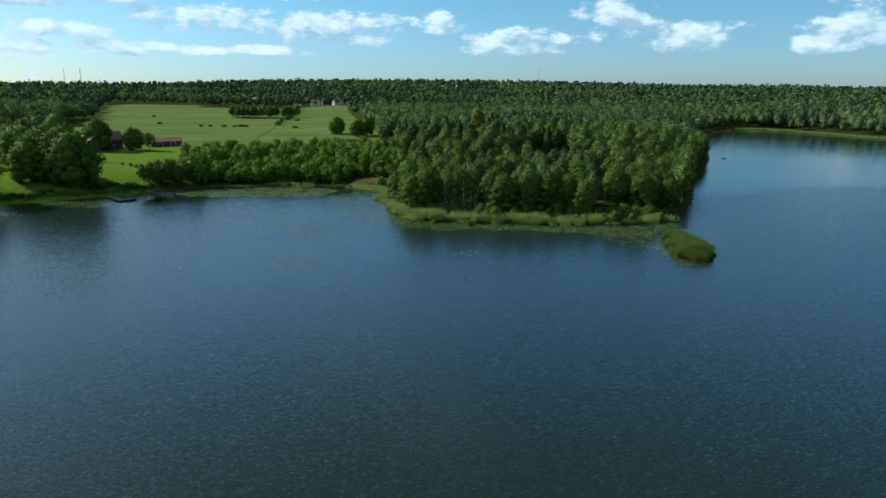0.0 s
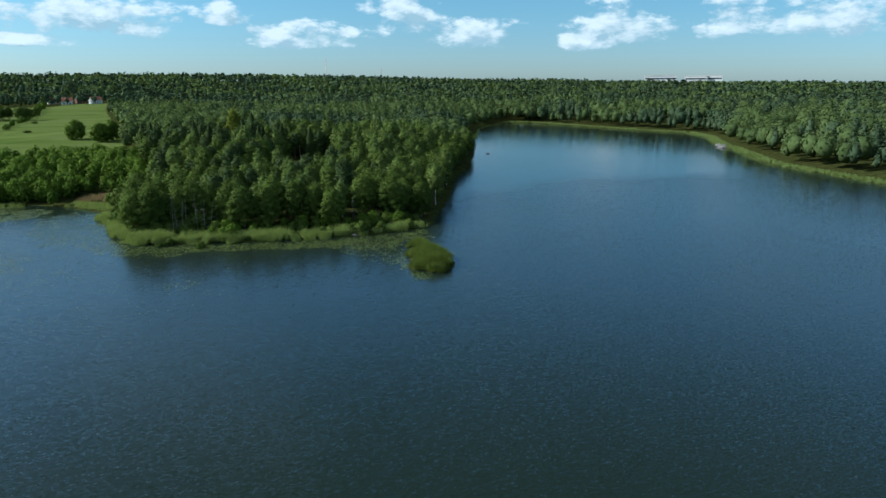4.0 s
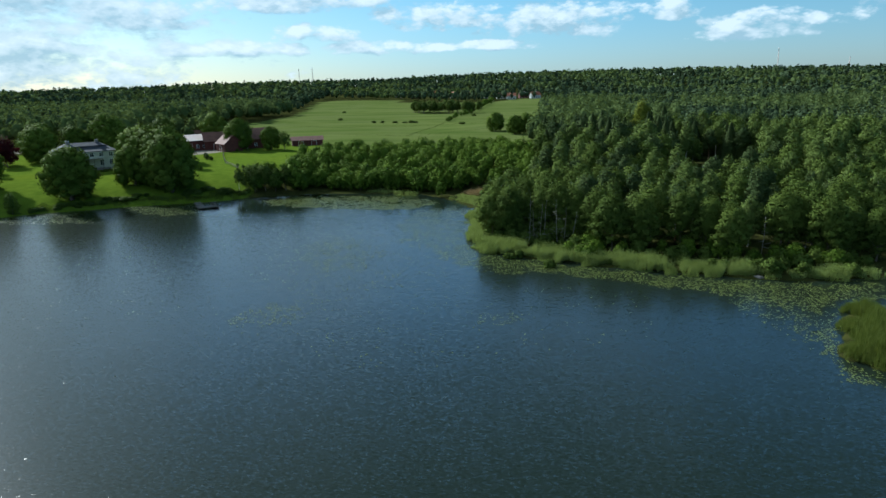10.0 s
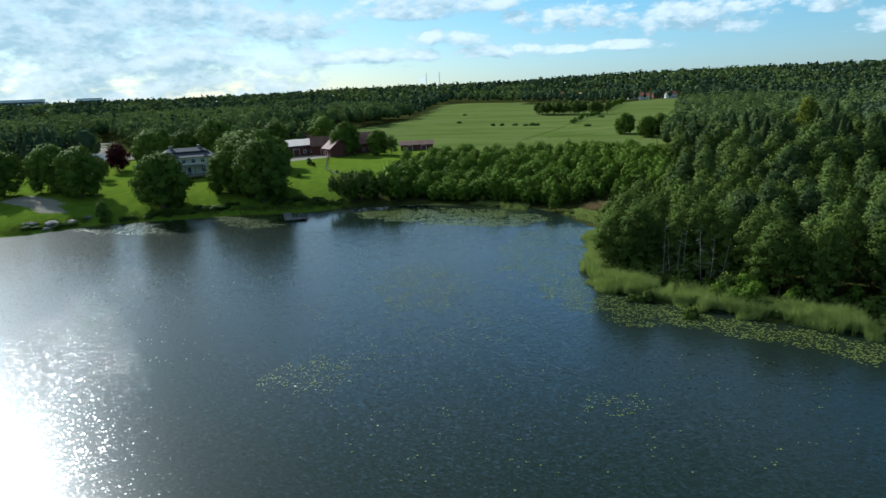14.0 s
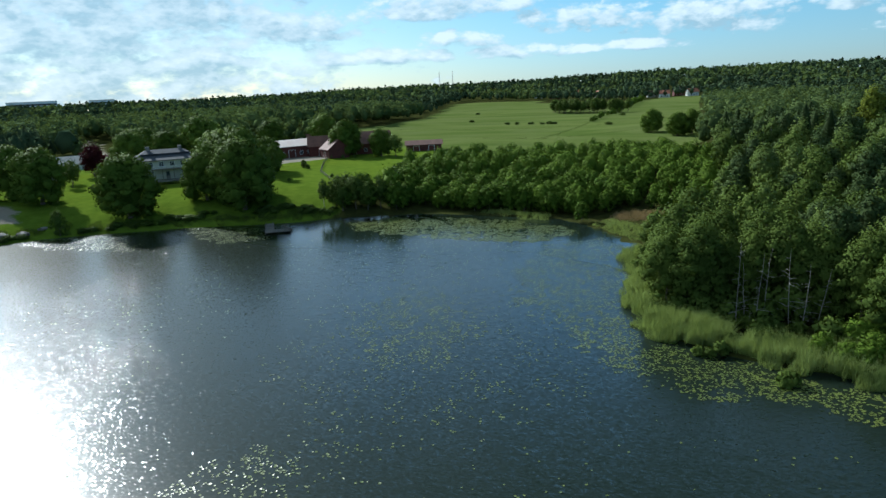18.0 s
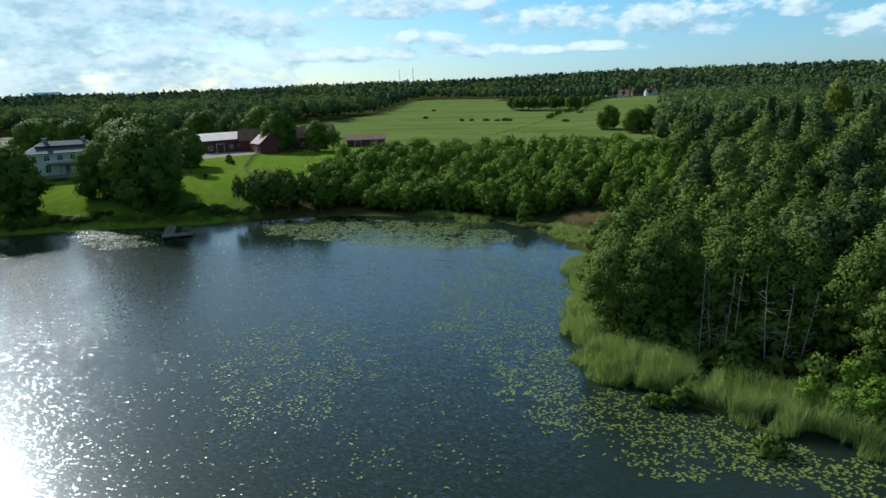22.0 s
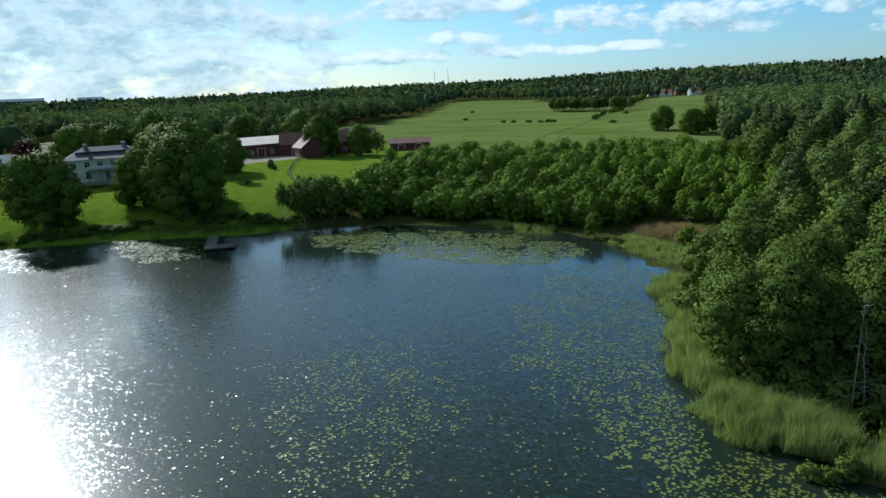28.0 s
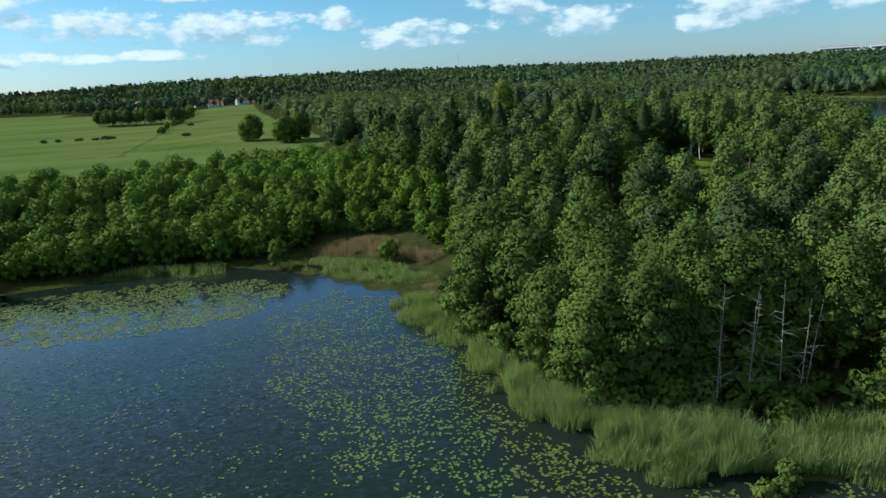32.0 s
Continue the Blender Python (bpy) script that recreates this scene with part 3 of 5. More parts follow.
def crown(name, lobes, leaves, size, seed, core=0.66, near=0.66, far=1.26):
    """A crown of leaf clumps on several lobes (x, y, z, rx, ry, rz), with a darker inner mass."""
    rng = np.random.default_rng(seed)
    lobes = np.asarray(lobes, float)
    area = lobes[:, 3] * lobes[:, 5]
    pick = rng.choice(len(lobes), leaves * 2, p=area / area.sum())
    way = rng.normal(size=(leaves * 2, 3))
    way /= np.linalg.norm(way, axis=1, keepdims=True)
    way[:, 2] = np.where((way[:, 2] < 0) & (rng.random(leaves * 2) < 0.45), -way[:, 2], way[:, 2])
    depth = rng.uniform(near, far, (leaves * 2, 1)) + rng.normal(0, 0.06, (leaves * 2, 1))
    at = lobes[pick, :3] + way * lobes[pick, 3:] * depth
    keep = np.ones(len(at), bool)
    for k, lobe in enumerate(lobes):
        inner = (((at - lobe[:3]) / lobe[3:]) ** 2).sum(1) < 0.55
        keep &= ~(inner & (pick != k))
    at, way = at[keep][:leaves], way[keep][:leaves]
    v, f = leaf_bits(at, way + rng.normal(0, 0.38, way.shape) + (0, 0, 0.1), size, rng)
    middle = np.average(lobes[:, :3], axis=0, weights=area)
    whole = (at - middle) / (np.ptp(at, axis=0) + 0.1)
    whole /= np.linalg.norm(whole, axis=1, keepdims=True)
    soft_way = np.repeat(way * 0.85 + whole * 0.55 + rng.normal(0, 0.14, way.shape), 3, axis=0)
    cv, cf = [], []
    for lobe in lobes:
        cf.append(ICO_F + len(cv) * 12 + len(v))
        cv.append(lobe[:3] + ICO_V * lobe[3:] * core * rng.uniform(0.85, 1.1, (12, 1)))
    return rounded(name, np.concatenate([v, *cv]), np.concatenate([soft_way] + [ICO_V] * len(cv)), f, np.concatenate(cf))


def tube(points, radii, sides=6):
    """Vertices and quads of a tapering limb."""
    points, verts = np.asarray(points, float), []
    for k, p in enumerate(points):
        t = points[min(k + 1, len(points) - 1)] - points[max(k - 1, 0)]
        t /= np.linalg.norm(t)
        a = np.cross(t, (0.31, 0.95, 0.05))
        a /= np.linalg.norm(a)
        b = np.cross(t, a)
        turn = np.linspace(0, 2 * np.pi, sides, endpoint=False)[:, None]
        verts.append(p + radii[k] * (np.cos(turn) * a + np.sin(turn) * b))
    i = np.arange(sides)
    quads = [np.stack([k * sides + i, k * sides + (i + 1) % sides, (k + 1) * sides + (i + 1) % sides, (k + 1) * sides + i], -1) for k in range(len(points) - 1)]
    return np.concatenate(verts), np.concatenate(quads)


def limbs(name, tubes):
    v, f, off = [], [], 0
    for points, radii, sides in tubes:
        a, b = tube(points, radii, sides)
        v.append(a)
        f.append(b + off)
        off += len(a)
    me = np_mesh(name, np.concatenate(v), np.concatenate(f))
    me.polygons.foreach_set("use_smooth", np.ones(len(me.polygons), bool))
    return me


def trunk(name, tall, thick, seed, branches=6, from_h=0.35, spread=0.22, lean=0.02):
    rng = np.random.default_rng(seed)
    hs = np.linspace(0, 1, 6)
    sway = np.cumsum(rng.normal(0, lean, (6, 2)), 0) * tall * 0.5
    sway[0] = 0
    pts = np.c_[sway, hs * tall * 0.92 - 0.4]
    rad = thick * (1 - 0.86 * hs)
    rad[0] *= 1.35
    tubes = [(pts, rad, 6)]
    for k in range(branches):
        h = rng.uniform(from_h, 0.85)
        base = np.array([np.interp(h, hs, pts[:, 0]), np.interp(h, hs, pts[:, 1]), np.interp(h, hs, pts[:, 2])])
        a, reach = rng.uniform(0, 6.28), tall * spread * rng.uniform(0.7, 1.2) * (1.15 - h * 0.6)
        tip = base + (np.cos(a) * reach, np.sin(a) * reach, reach * rng.uniform(0.5, 1.0))
        r = thick * (1 - 0.86 * h) * 0.5
        tubes.append(([base, (base + tip) / 2 + (0, 0, -0.08 * reach), tip], [r, r * 0.6, r * 0.15], 3))
    return limbs(name, tubes)


def round_lobes(tall, wide, low, count, seed, squash=0.8):
    """Lobes for a broadleaved crown between the height low and tall, wide across."""
    rng = np.random.default_rng(seed)
    out = [(0, 0, (tall + low) / 2, wide * 0.33, wide * 0.33, (tall - low) * 0.45)]
    for k in range(int(count * 1.8)):
        u = (k + rng.uniform(0.2, 0.8)) / (count * 1.8)
        z = low + (tall - low) * (0.14 + 0.76 * u)
        ring = wide * rng.uniform(0.3, 0.42) * math.sqrt(max(0.05, 1 - (2.0 * (u - 0.42)) ** 2 * 0.85))
        a = k * 2.4 + rng.uniform(-0.4, 0.4)
        r = wide * rng.uniform(0.09, 0.17)
        out.append((ring * math.cos(a), ring * math.sin(a), min(z, tall - r * squash), r, r, r * squash * rng.uniform(0.85, 1.2)))
    return out


def spruce_crown(name, tall, wide, seed, bits=1500):
    """Drooping sprays in tiers round a tapering body."""
    rng = np.random.default_rng(seed)
    u = rng.beta(1.0, 1.5, bits)
    tiers = 15
    saw = (u * tiers + rng.uniform(0, 0.25, bits)) % 1.0
    a = rng.uniform(0, 6.28, bits)
    ragged = 1 + 0.16 * np.sin(a * 3 + np.floor(u * tiers) * 2.1) + 0.08 * np.sin(a * 5 + 1.3 * np.floor(u * tiers))
    r = wide * 0.5 * (1 - u) ** 0.72 * (1.0 - 0.42 * saw) * ragged * rng.uniform(0.7, 1.06, bits) + 0.1
    out = np.c_[np.cos(a), np.sin(a), np.zeros(bits)]
    at = out * r[:, None] + np.c_[np.zeros((bits, 2)), tall * (0.06 + 0.93 * u) - r * 0.22]
    side = np.c_[-out[:, 1], out[:, 0], np.zeros(bits)]
    s = (0.28 + 0.5 * (1 - u))[:, None] * rng.uniform(0.7, 1.25, (bits, 1))
    reach = out + np.c_[rng.normal(0, 0.3, (bits, 2)), rng.normal(-0.5, 0.2, bits)]
    v = np.stack([at - reach * s * 0.5 - side * s * 0.4, at - reach * s * 0.5 + side * s * 0.4 - (0, 0, 0.1), at + reach * s * 0.75], 1).reshape(-1, 3)
    turn = np.linspace(0, 2 * np.pi, 8, endpoint=False)
    rings = [np.c_[np.cos(turn) * wide * rr, np.sin(turn) * wide * rr, np.full(8, tall * zz)] for zz, rr in ((0.06, 0.36), (0.45, 0.25), (0.8, 0.11), (0.98, 0.01))]
    i, off = np.arange(8), len(v)
    body = np.concatenate([np.stack([off + k * 8 + i, off + k * 8 + (i + 1) % 8, off + k * 8 + 8 + (i + 1) % 8, off + k * 8 + 8 + i], -1) for k in range(3)])
    lean = np.repeat(out + (0, 0, 0.45) + rng.normal(0, 0.3, out.shape), 3, axis=0)
    round_way = np.tile(np.c_[np.cos(turn), np.sin(turn), np.full(8, 0.3)], (4, 1))
    return rounded(name, np.concatenate([v, *rings]), np.concatenate([lean, round_way]), np.arange(3 * bits).reshape(-1, 3), body)


TREES = {}


def tree_kind(key, name, label, trunk_mesh, bark, crown_mesh, leaf, crown_label=""):
    """The first of a kind of tree; the others are copies."""
    trunk_mesh.materials.append(bark)
    crown_mesh.materials.append(leaf)
    TREES.setdefault(key, []).append([name, label, trunk_mesh, crown_mesh, None])


def plant(key, x, y, scale=1.0, group="", label="", turn=None, rng=random, sink=0.15, z=None):
    kinds = TREES[key]
    kind = kinds[rng.randrange(len(kinds))]
    m = pose(x, y, (ground_z(x, y) if z is None else z) - sink, 0, 0, rng.uniform(0, 360) if turn is None else turn)
    if kind[4] is None:
        ob = thing(kind[0], m, kind[1], "tree")
        part("trunk", kind[2], None, ob)
        part("crown", kind[3], None, ob)
        kind[4] = ob
    else:
        ob = copy_thing(kind[4], m)
    ob.scale = (scale * rng.uniform(0.93, 1.07), scale * rng.uniform(0.93, 1.07), scale)
    return tagged(ob, label or kind[1], group=group or "trees")


for k in range(3):
    tall = 16.3 + 0.7 * k
    tree_kind("lime", "lime_tree", "large old broadleaved tree with a dense green crown", trunk("trunk", tall, 0.55, k, 7, 0.2), BARK,
              crown("crown", round_lobes(tall, 16.5, -1.0, 24, k + 40), 6500, 0.5, k, 0.74, 0.78, 1.14), LEAF_LIME)
for k in range(3):
    tall = 11.6 + 0.8 * k
    tree_kind("alder", "alder_tree", "green alder with a layered leafy crown", trunk("trunk", tall, 0.2, k + 10, 8, 0.3), BARK,
              crown("crown", round_lobes(tall, 8.2, 1.6, 12, k + 50), 1500, 0.42, k + 10), LEAF_ALDER)
for k in range(2):
    tall = 12 + k
    tree_kind("shore_alder", "alder_tree", "green alder on the reedy lake shore", trunk("trunk", tall, 0.2, k + 15, 9, 0.3), BARK,
              crown("crown", round_lobes(tall, 8.0, 0.6, 18, k + 55, 0.75), 5600, 0.27, k + 15), LEAF_ALDER)
for k in range(3):
    tall = 12.6 + 0.9 * k
    tree_kind("birch", "birch_tree", "slender birch with pale green hanging foliage", trunk("trunk", tall, 0.16, k + 20, 6, 0.35, 0.13), BIRCH_BARK,
              crown("crown", round_lobes(tall, 6.4, 2.4, 12, k + 60, 1.15), 1600, 0.4, k + 20), LEAF_BIRCH)
for k in range(3):
    tall = 13.4 + 1.4 * k
    tree_kind("spruce", "spruce_tree", "dark green conical spruce", trunk("trunk", tall, 0.22, k + 30, 0), BARK,
              spruce_crown("crown", tall, 8.4, k), NEEDLE_SPRUCE)
for k in range(2):
    tall = 12.6 + 1.3 * k
    tree_kind("pine", "pine_tree", "scots pine with a reddish trunk and blue-green crown", trunk("trunk", tall, 0.2, k + 34, 6, 0.55, 0.16), PINE_BARK,
              crown("crown", round_lobes(tall, 6.6, 3.6, 12, k + 70, 0.7), 1700, 0.42, k + 30), NEEDLE_PINE)
for k in range(3):
    tall = 7.5 + k
    tree_kind("willow", "willow_bush", "bright green bushy willow with a rounded crown", trunk("trunk", tall, 0.12, k + 44, 6, 0.15, 0.3), BARK,
              crown("crown", round_lobes(tall, 7.4, 0.2, 11, k + 80, 0.95), 1000, 0.4, k + 40), LEAF_WILLOW)
for k in range(2):
    tree_kind("shrub", "shrub", "low green shrub", trunk("trunk", 2.6, 0.05, k + 48, 5, 0.1, 0.4), BARK,
              crown("crown", round_lobes(2.9, 3.0, 0.1, 8, k + 90), 440, 0.34, k + 50), LEAF_ALDER)
tree_kind("gold", "yellow_green_tree", "tall broadleaved tree with yellow-green foliage among dark spruces", trunk("trunk", 18, 0.25, 71, 6, 0.3), BARK,
          crown("crown", round_lobes(18, 7.5, 3, 14, 101, 1.1), 2600, 0.5, 61), LEAF_GOLD)
tree_kind("copper", "copper_beech", "small dark red copper beech on the lawn", trunk("trunk", 11, 0.25, 72, 6, 0.2), BARK,
          crown("crown", round_lobes(11, 8.5, 0.8, 12, 102), 2400, 0.5, 62), LEAF_RED)


def scatter(poly, gap, rng, jitter=0.42):
    """Places about gap apart inside an outline."""
    x0, y0 = poly.min(0)
    x1, y1 = poly.max(0)
    out = []
    row = 0
    y = y0
    while y < y1:
        x = x0 + (gap / 2 if row % 2 else 0)
        while x < x1:
            out.append((x + rng.uniform(-jitter, jitter) * gap, y + rng.uniform(-jitter, jitter) * gap))
            x += gap
        y += gap * 0.87
        row += 1
    pts = np.array(out)
    return pts[edge_distance(poly, pts[:, 0], pts[:, 1]) < 0]


# ---- the peninsula forest, tree by tree ----
rng = random.Random(7)
POINT_WOOD = np.array([(-12, 174), (-8, 168), (0, 163.5), (14, 161), (30, 158), (46, 158.5), (60, 160), (82, 200), (112, 255), (140, 305), (150, 322), (90, 322), (20, 322), (-10, 318), (-14, 290), (-10, 262), (-6, 240), (-8, 222), (-14, 205), (-16, 192)], float)
spots = scatter(POINT_WOOD, 6.2, rng)
for x, y in spots:
    inland = float(land(np.array([x]), np.array([y]))[0])
    if edge_distance(GLADE, np.array([x]), np.array([y]))[0] < 3.5 or math.hypot(x - 25.5, y - 301) < 4.5 or (-7.0 < x < 8.5 and y < 170.2):
        continue
    patch = noise.noise((x / 26, y / 26, 3.1))
    dark = (y - 240) / 70 - abs(x - 22) / 60 + patch * 1.2
    pale = (x - 42) / 55 + noise.noise((x / 30, y / 30, 9.0)) * 1.1 - max(0, (y - 290) / 60)
    size = 0.86 + 0.3 * rng.random()
    if inland < 17:
        key = "shore_alder" if y < 185 and x < 70 else ("alder" if rng.random() < 0.75 or x < 20 else "birch")
        size *= 0.85
    elif dark > 0.25:
        key = rng.choice(("spruce", "spruce", "pine", "pine", "alder", "alder", "birch"))
    elif pale > 0.15:
        key = "birch" if rng.random() < 0.72 else "alder"
    else:
        key = rng.choice(("alder", "pine", "birch", "alder", "alder", "pine", "birch"))
        size *= 0.9
    if inland >= 17 and y < 224:
        size *= 0.84
    plant(key, x, y, size, "trees of the wooded point", rng=rng)
plant("gold", 25.5, 301, 1.08, "trees of the wooded point", rng=rng)
for x, y in scatter(np.array([(-17, 196), (-16.5, 180), (-14, 171), (-9, 165.5), (10, 159.5), (46, 155), (58, 157), (56, 161), (30, 161), (8, 166), (-6, 170), (-11, 182), (-12, 200), (-16, 206)], float), 3.4, rng):
    plant("shrub", x, y, 0.6 + 0.75 * rng.random(), "shore shrubs", "low green shrub behind the shore reeds", rng=rng)

# ---- the willow thicket round the head of the bay ----
THICKET = np.array([(-92, 227), (-82, 230), (-70, 233), (-52, 232.5), (-38, 233), (-24, 238), (-14, 232), (-12, 214), (-4, 216), (0, 240), (-4, 262), (-10, 290), (-30, 302), (-60, 294), (-92, 284), (-98, 262)], float)
back_bushes = []
for x, y in scatter(THICKET, 3.8, rng):
    if y > 254 or (x > -14 and y > 236):
        back_bushes.append((x, y))
        continue
    tall = 0.66 + 0.16 * rng.random() + 0.1 * noise.noise((x / 14, y / 14, 5.0))
    if x > -30 and y < 250:
        tall *= 0.7
    plant("willow", x, y, tall, "bushes of the bay thicket", rng=rng)
for x, y, s in ((-40, 233, 0.6), (-36, 225.5, 0.5), (-20, 221, 0.5), (-96, 224, 0.8), (-94, 229, 1.0), (-91, 227, 0.9), (-87, 231, 1.1), (-99, 226, 0.7), (-84, 229, 0.9)):
    plant("willow", x, y, s, "bushes of the bay thicket", "young green tree at the water's edge", rng=rng)
for x, y in ((-101, 222), (-98.5, 223.5), (-96, 222.6), (-93.5, 225), (-90.5, 225.6), (-97, 227), (-93, 229), (-100, 228), (-88, 228)):
    plant("birch" if rng.random() < 0.4 else "alder", x, y, 0.5 + 0.2 * rng.random(), "young trees of the bay", "slim young tree at the water's edge", rng=rng)
for x, y in ((-5, 172.4), (-1.5, 172), (2, 172.5), (5.6, 171.8), (9.5, 169), (-8, 170), (-11.5, 171), (-12.5, 177)):
    plant("shore_alder", x, y, 0.8 + 0.12 * rng.random(), "trees of the wooded point", rng=rng)
for x, y in ((-3.8, 167), (-2.2, 165.8), (0.4, 166.3), (3.2, 166.8), (5.6, 166.2), (7.2, 164.8), (1.6, 165)):
    plant("shrub", x, y, 0.45 + 0.4 * rng.random(), "shore shrubs", "low green shrub behind the shore reeds", rng=rng)
for x, y in scatter(np.array([(-10, 167), (-7, 163.5), (14, 159.5), (46, 156.5), (58, 159), (58, 162), (30, 162.5), (8, 165)], float), 3.6, rng):
    if not -5 < x < 6.5:
        plant("willow", x, y, 0.3 + 0.24 * rng.random(), "shore shrubs", "bushy green shrub under the shore alders", rng=rng)
for x, y in ((36.5, 152.5), (38, 154.5), (40, 152), (41.5, 154.5), (39, 151)):
    plant("shrub", x, y, 0.7 + 0.4 * rng.random(), "shore shrubs", "low green shrub among the shore reeds", rng=rng)
for k in range(22):
    x = rng.uniform(-8, 52)
    plant("shrub", x, 158.5 - 0.13 * x + rng.uniform(-2.5, 2.5), 0.4 + 0.5 * rng.random(), "shore shrubs", "low green shrub among the shore reeds", rng=rng)
for k in range(80):
    u = rng.random()
    x, y = -162 + 64 * u, 169 + 50 * u + 6.5 * math.sin(3.1 * u) + rng.uniform(0, 3.5)
    if land(np.array([x]), np.array([y]))[0] > 0.8 and not -124 < x < -114:
        bush = plant("shrub", x, y, 1.0, "shore shrubs", "low dark shrub on the bank below the lawn", rng=rng)
        bush.scale = (rng.uniform(0.6, 1.2), rng.uniform(0.6, 1.2), rng.uniform(0.25, 0.5))

# bushes among the reeds, and the undergrowth in the shade behind the dead trees
for x, y, s in ((5.1, 158.7, 0.36), (7.3, 157.5, 0.41), (9.0, 157.2, 0.46), (6.8, 163.3, 0.36), (10.6, 164.5, 0.41), (8.6, 161.8, 0.46)):
    plant("willow", x, y, s, "shore shrubs", "bushy green shrub among the shore reeds", rng=rng)
plant("shrub", 1.9, 152.2, 0.85, "shore shrubs", "lone grey-green bush among the lily pads", rng=rng)
for k in range(26):
    plant("shrub", -8 + 17 * (k + rng.random()) / 26, 168.5 + 3.5 * rng.random(), 0.9 + 0.7 * rng.random(), "shore shrubs", "green undergrowth behind the dead trees", rng=rng)

# ---- the trees of the estate and the field ----
ESTATE_TREES = [
    ("lime", -118.5, 212.5, 1.08), ("lime", -124, 219, 1.04), ("lime", -131, 221, 1.02), ("lime", -143, 231, 0.95), ("lime", -133, 214.5, 0.78), 
    ("lime", -142, 197.5, 1.0), ("lime", -172, 195.5, 0.85), ("lime", -187, 197, 0.90), ("lime", -196, 187, 0.88),
    ("alder", -135.5, 245, 0.8), ("lime", -146, 255, 0.72), ("copper", -204, 236, 1.01),
    ("lime", -146, 301, 0.85), ("lime", -131.5, 303, 0.6), ("alder", -124, 301, 0.75), ("alder", -162, 262, 1.12), ("lime", -158, 254, 0.88),
    ("lime", -193, 258, 0.85), ("lime", -202, 250, 0.90), ("lime", -184, 266, 1.00), ("alder", -214, 244, 0.94), ("alder", -222, 232, 0.88), ("lime", -215, 262, 0.88),
    ("alder", -188, 216, 0.62), ("alder", -196, 222, 0.69), ("alder", -150, 184, 0.50), ("lime", -176, 330, 0.94), ("lime", -196, 318, 0.88), ("alder", -210, 300, 1.06), ("lime", -230, 280, 0.88),
]
for key, x, y, s in ESTATE_TREES:
    plant(key, x, y, s, "park trees of the estate", rng=rng)
for key, x, y, s in (("lime", -46, 396, 0.62), ("lime", -33, 378, 0.62), ("lime", -28, 384, 0.6)):
    plant(key, x, y, s, "trees in the meadow", "solitary broadleaved tree in the meadow", rng=rng)
for k in range(34):
    u = k / 33
    x, y = -97 - 34 * u * u + rng.uniform(-2, 2), 498 + 410 * u ** 1.25
    plant("willow", x, y, 0.28 + 0.45 * u + 0.16 * rng.random(), "hedgerow", "bushy green hedgerow shrub between the fields", rng=rng)
for k in range(46):
    x, y = rng.uniform(-154, -96), rng.uniform(604, 628)
    plant("alder", x, y, 0.72 + 0.2 * rng.random(), "field copse", "broadleaved tree of the copse in the fields", rng=rng)
for x, y in ((-153, 503), (-146, 502), (-135, 498), (-127, 496), (-119, 494), (-122, 495.5), (-194, 540), (-89, 560), (-80, 470), (-230, 640)):
    bush = plant("shrub", x, y, 1.0, "field bushes", "low bush in the open meadow", rng=rng)
    bush.scale = (rng.uniform(1.4, 2.2), rng.uniform(1.0, 1.5), rng.uniform(0.4, 0.75))
for x, y, s in ((-113, 246, 0.5), (-117, 249, 0.45), (-110, 243, 0.45), (-106, 232, 0.4), (-102, 226, 0.5), (-140, 266, 0.7), (-143, 270, 0.8), (-137, 264, 0.6), (-147, 292, 0.5), (-143, 294, 0.5), (-139, 296, 0.5), (-151, 265, 0.6), (-155, 262, 0.6), (-126, 240, 0.4)):
    plant("shrub", x, y, s, "garden shrubs", "low rounded shrub on the grass slope", rng=rng)

for k in range(13):
    along = -9 + 18 * k / 12
    c, s_ = math.cos(radians(51)), math.sin(radians(51))
    x, y = -168.2 + along * c + 9.5 * s_, 234.0 + along * s_ - 9.5 * c
    bush = plant("shrub", x, y, 1.0, "manor hedge", "clipped dark hedge shrub below the manor's front", rng=rng)
    bush.scale = (0.75, 0.75, rng.uniform(0.3, 0.38))


# ---- dead trees ----
def dead_tree(x, y, tall, seed, tilt=0.0):
    rs = np.random.default_rng(seed)
    hs = np.linspace(0, 1, 6)
    pts = np.c_[tilt * hs * tall + np.cumsum(rs.normal(0, 0.06, 6)), np.cumsum(rs.normal(0, 0.06, 6)), hs * tall]
    tubes = [(pts, 0.058 * (1 - 0.8 * hs), 6)]
    for k in range(18):
        h = rs.uniform(0.12, 0.95)
        base = np.array([np.interp(h, hs, pts[:, i]) for i in range(3)])
        a, reach = rs.uniform(0, 6.28), tall * 0.16 * rs.uniform(0.6, 1.4) * (1.2 - h)
        mid = base + (np.cos(a) * reach * 0.6, np.sin(a) * reach * 0.6, reach * rs.uniform(-0.2, 0.35))
        tip = mid + (np.cos(a + 0.5) * reach * 0.5, np.sin(a + 0.5) * reach * 0.5, reach * rs.uniform(-0.4, 0.3))
        tubes.append(([base, mid, tip], [0.026, 0.018, 0.008], 4))
    single("dead_tree", limbs("dead_tree", tubes), DEAD_WOOD, "bare bleached dead tree standing behind the reeds", "tree", "dead trees", m=pose(x, y, ground_z(x, y) - 0.2))


for k, (x, y, tall, tilt) in enumerate(((-3.2, 167.0, 10.5, 0.02), (-1.2, 166.2, 9.5, 0.1), (-0.3, 166.8, 10, 0.06), (2.4, 167, 10, -0.03), (5.2, 167.4, 7.5, 0.16), (3.6, 166.4, 8.5, 0.05), (-2.2, 167.6, 8, -0.05), (40, 163, 8, 0.03), (48, 166, 7, 0.06), (33, 162, 6, 0.0))):
    dead_tree(x, y, tall, 300 + k, tilt)


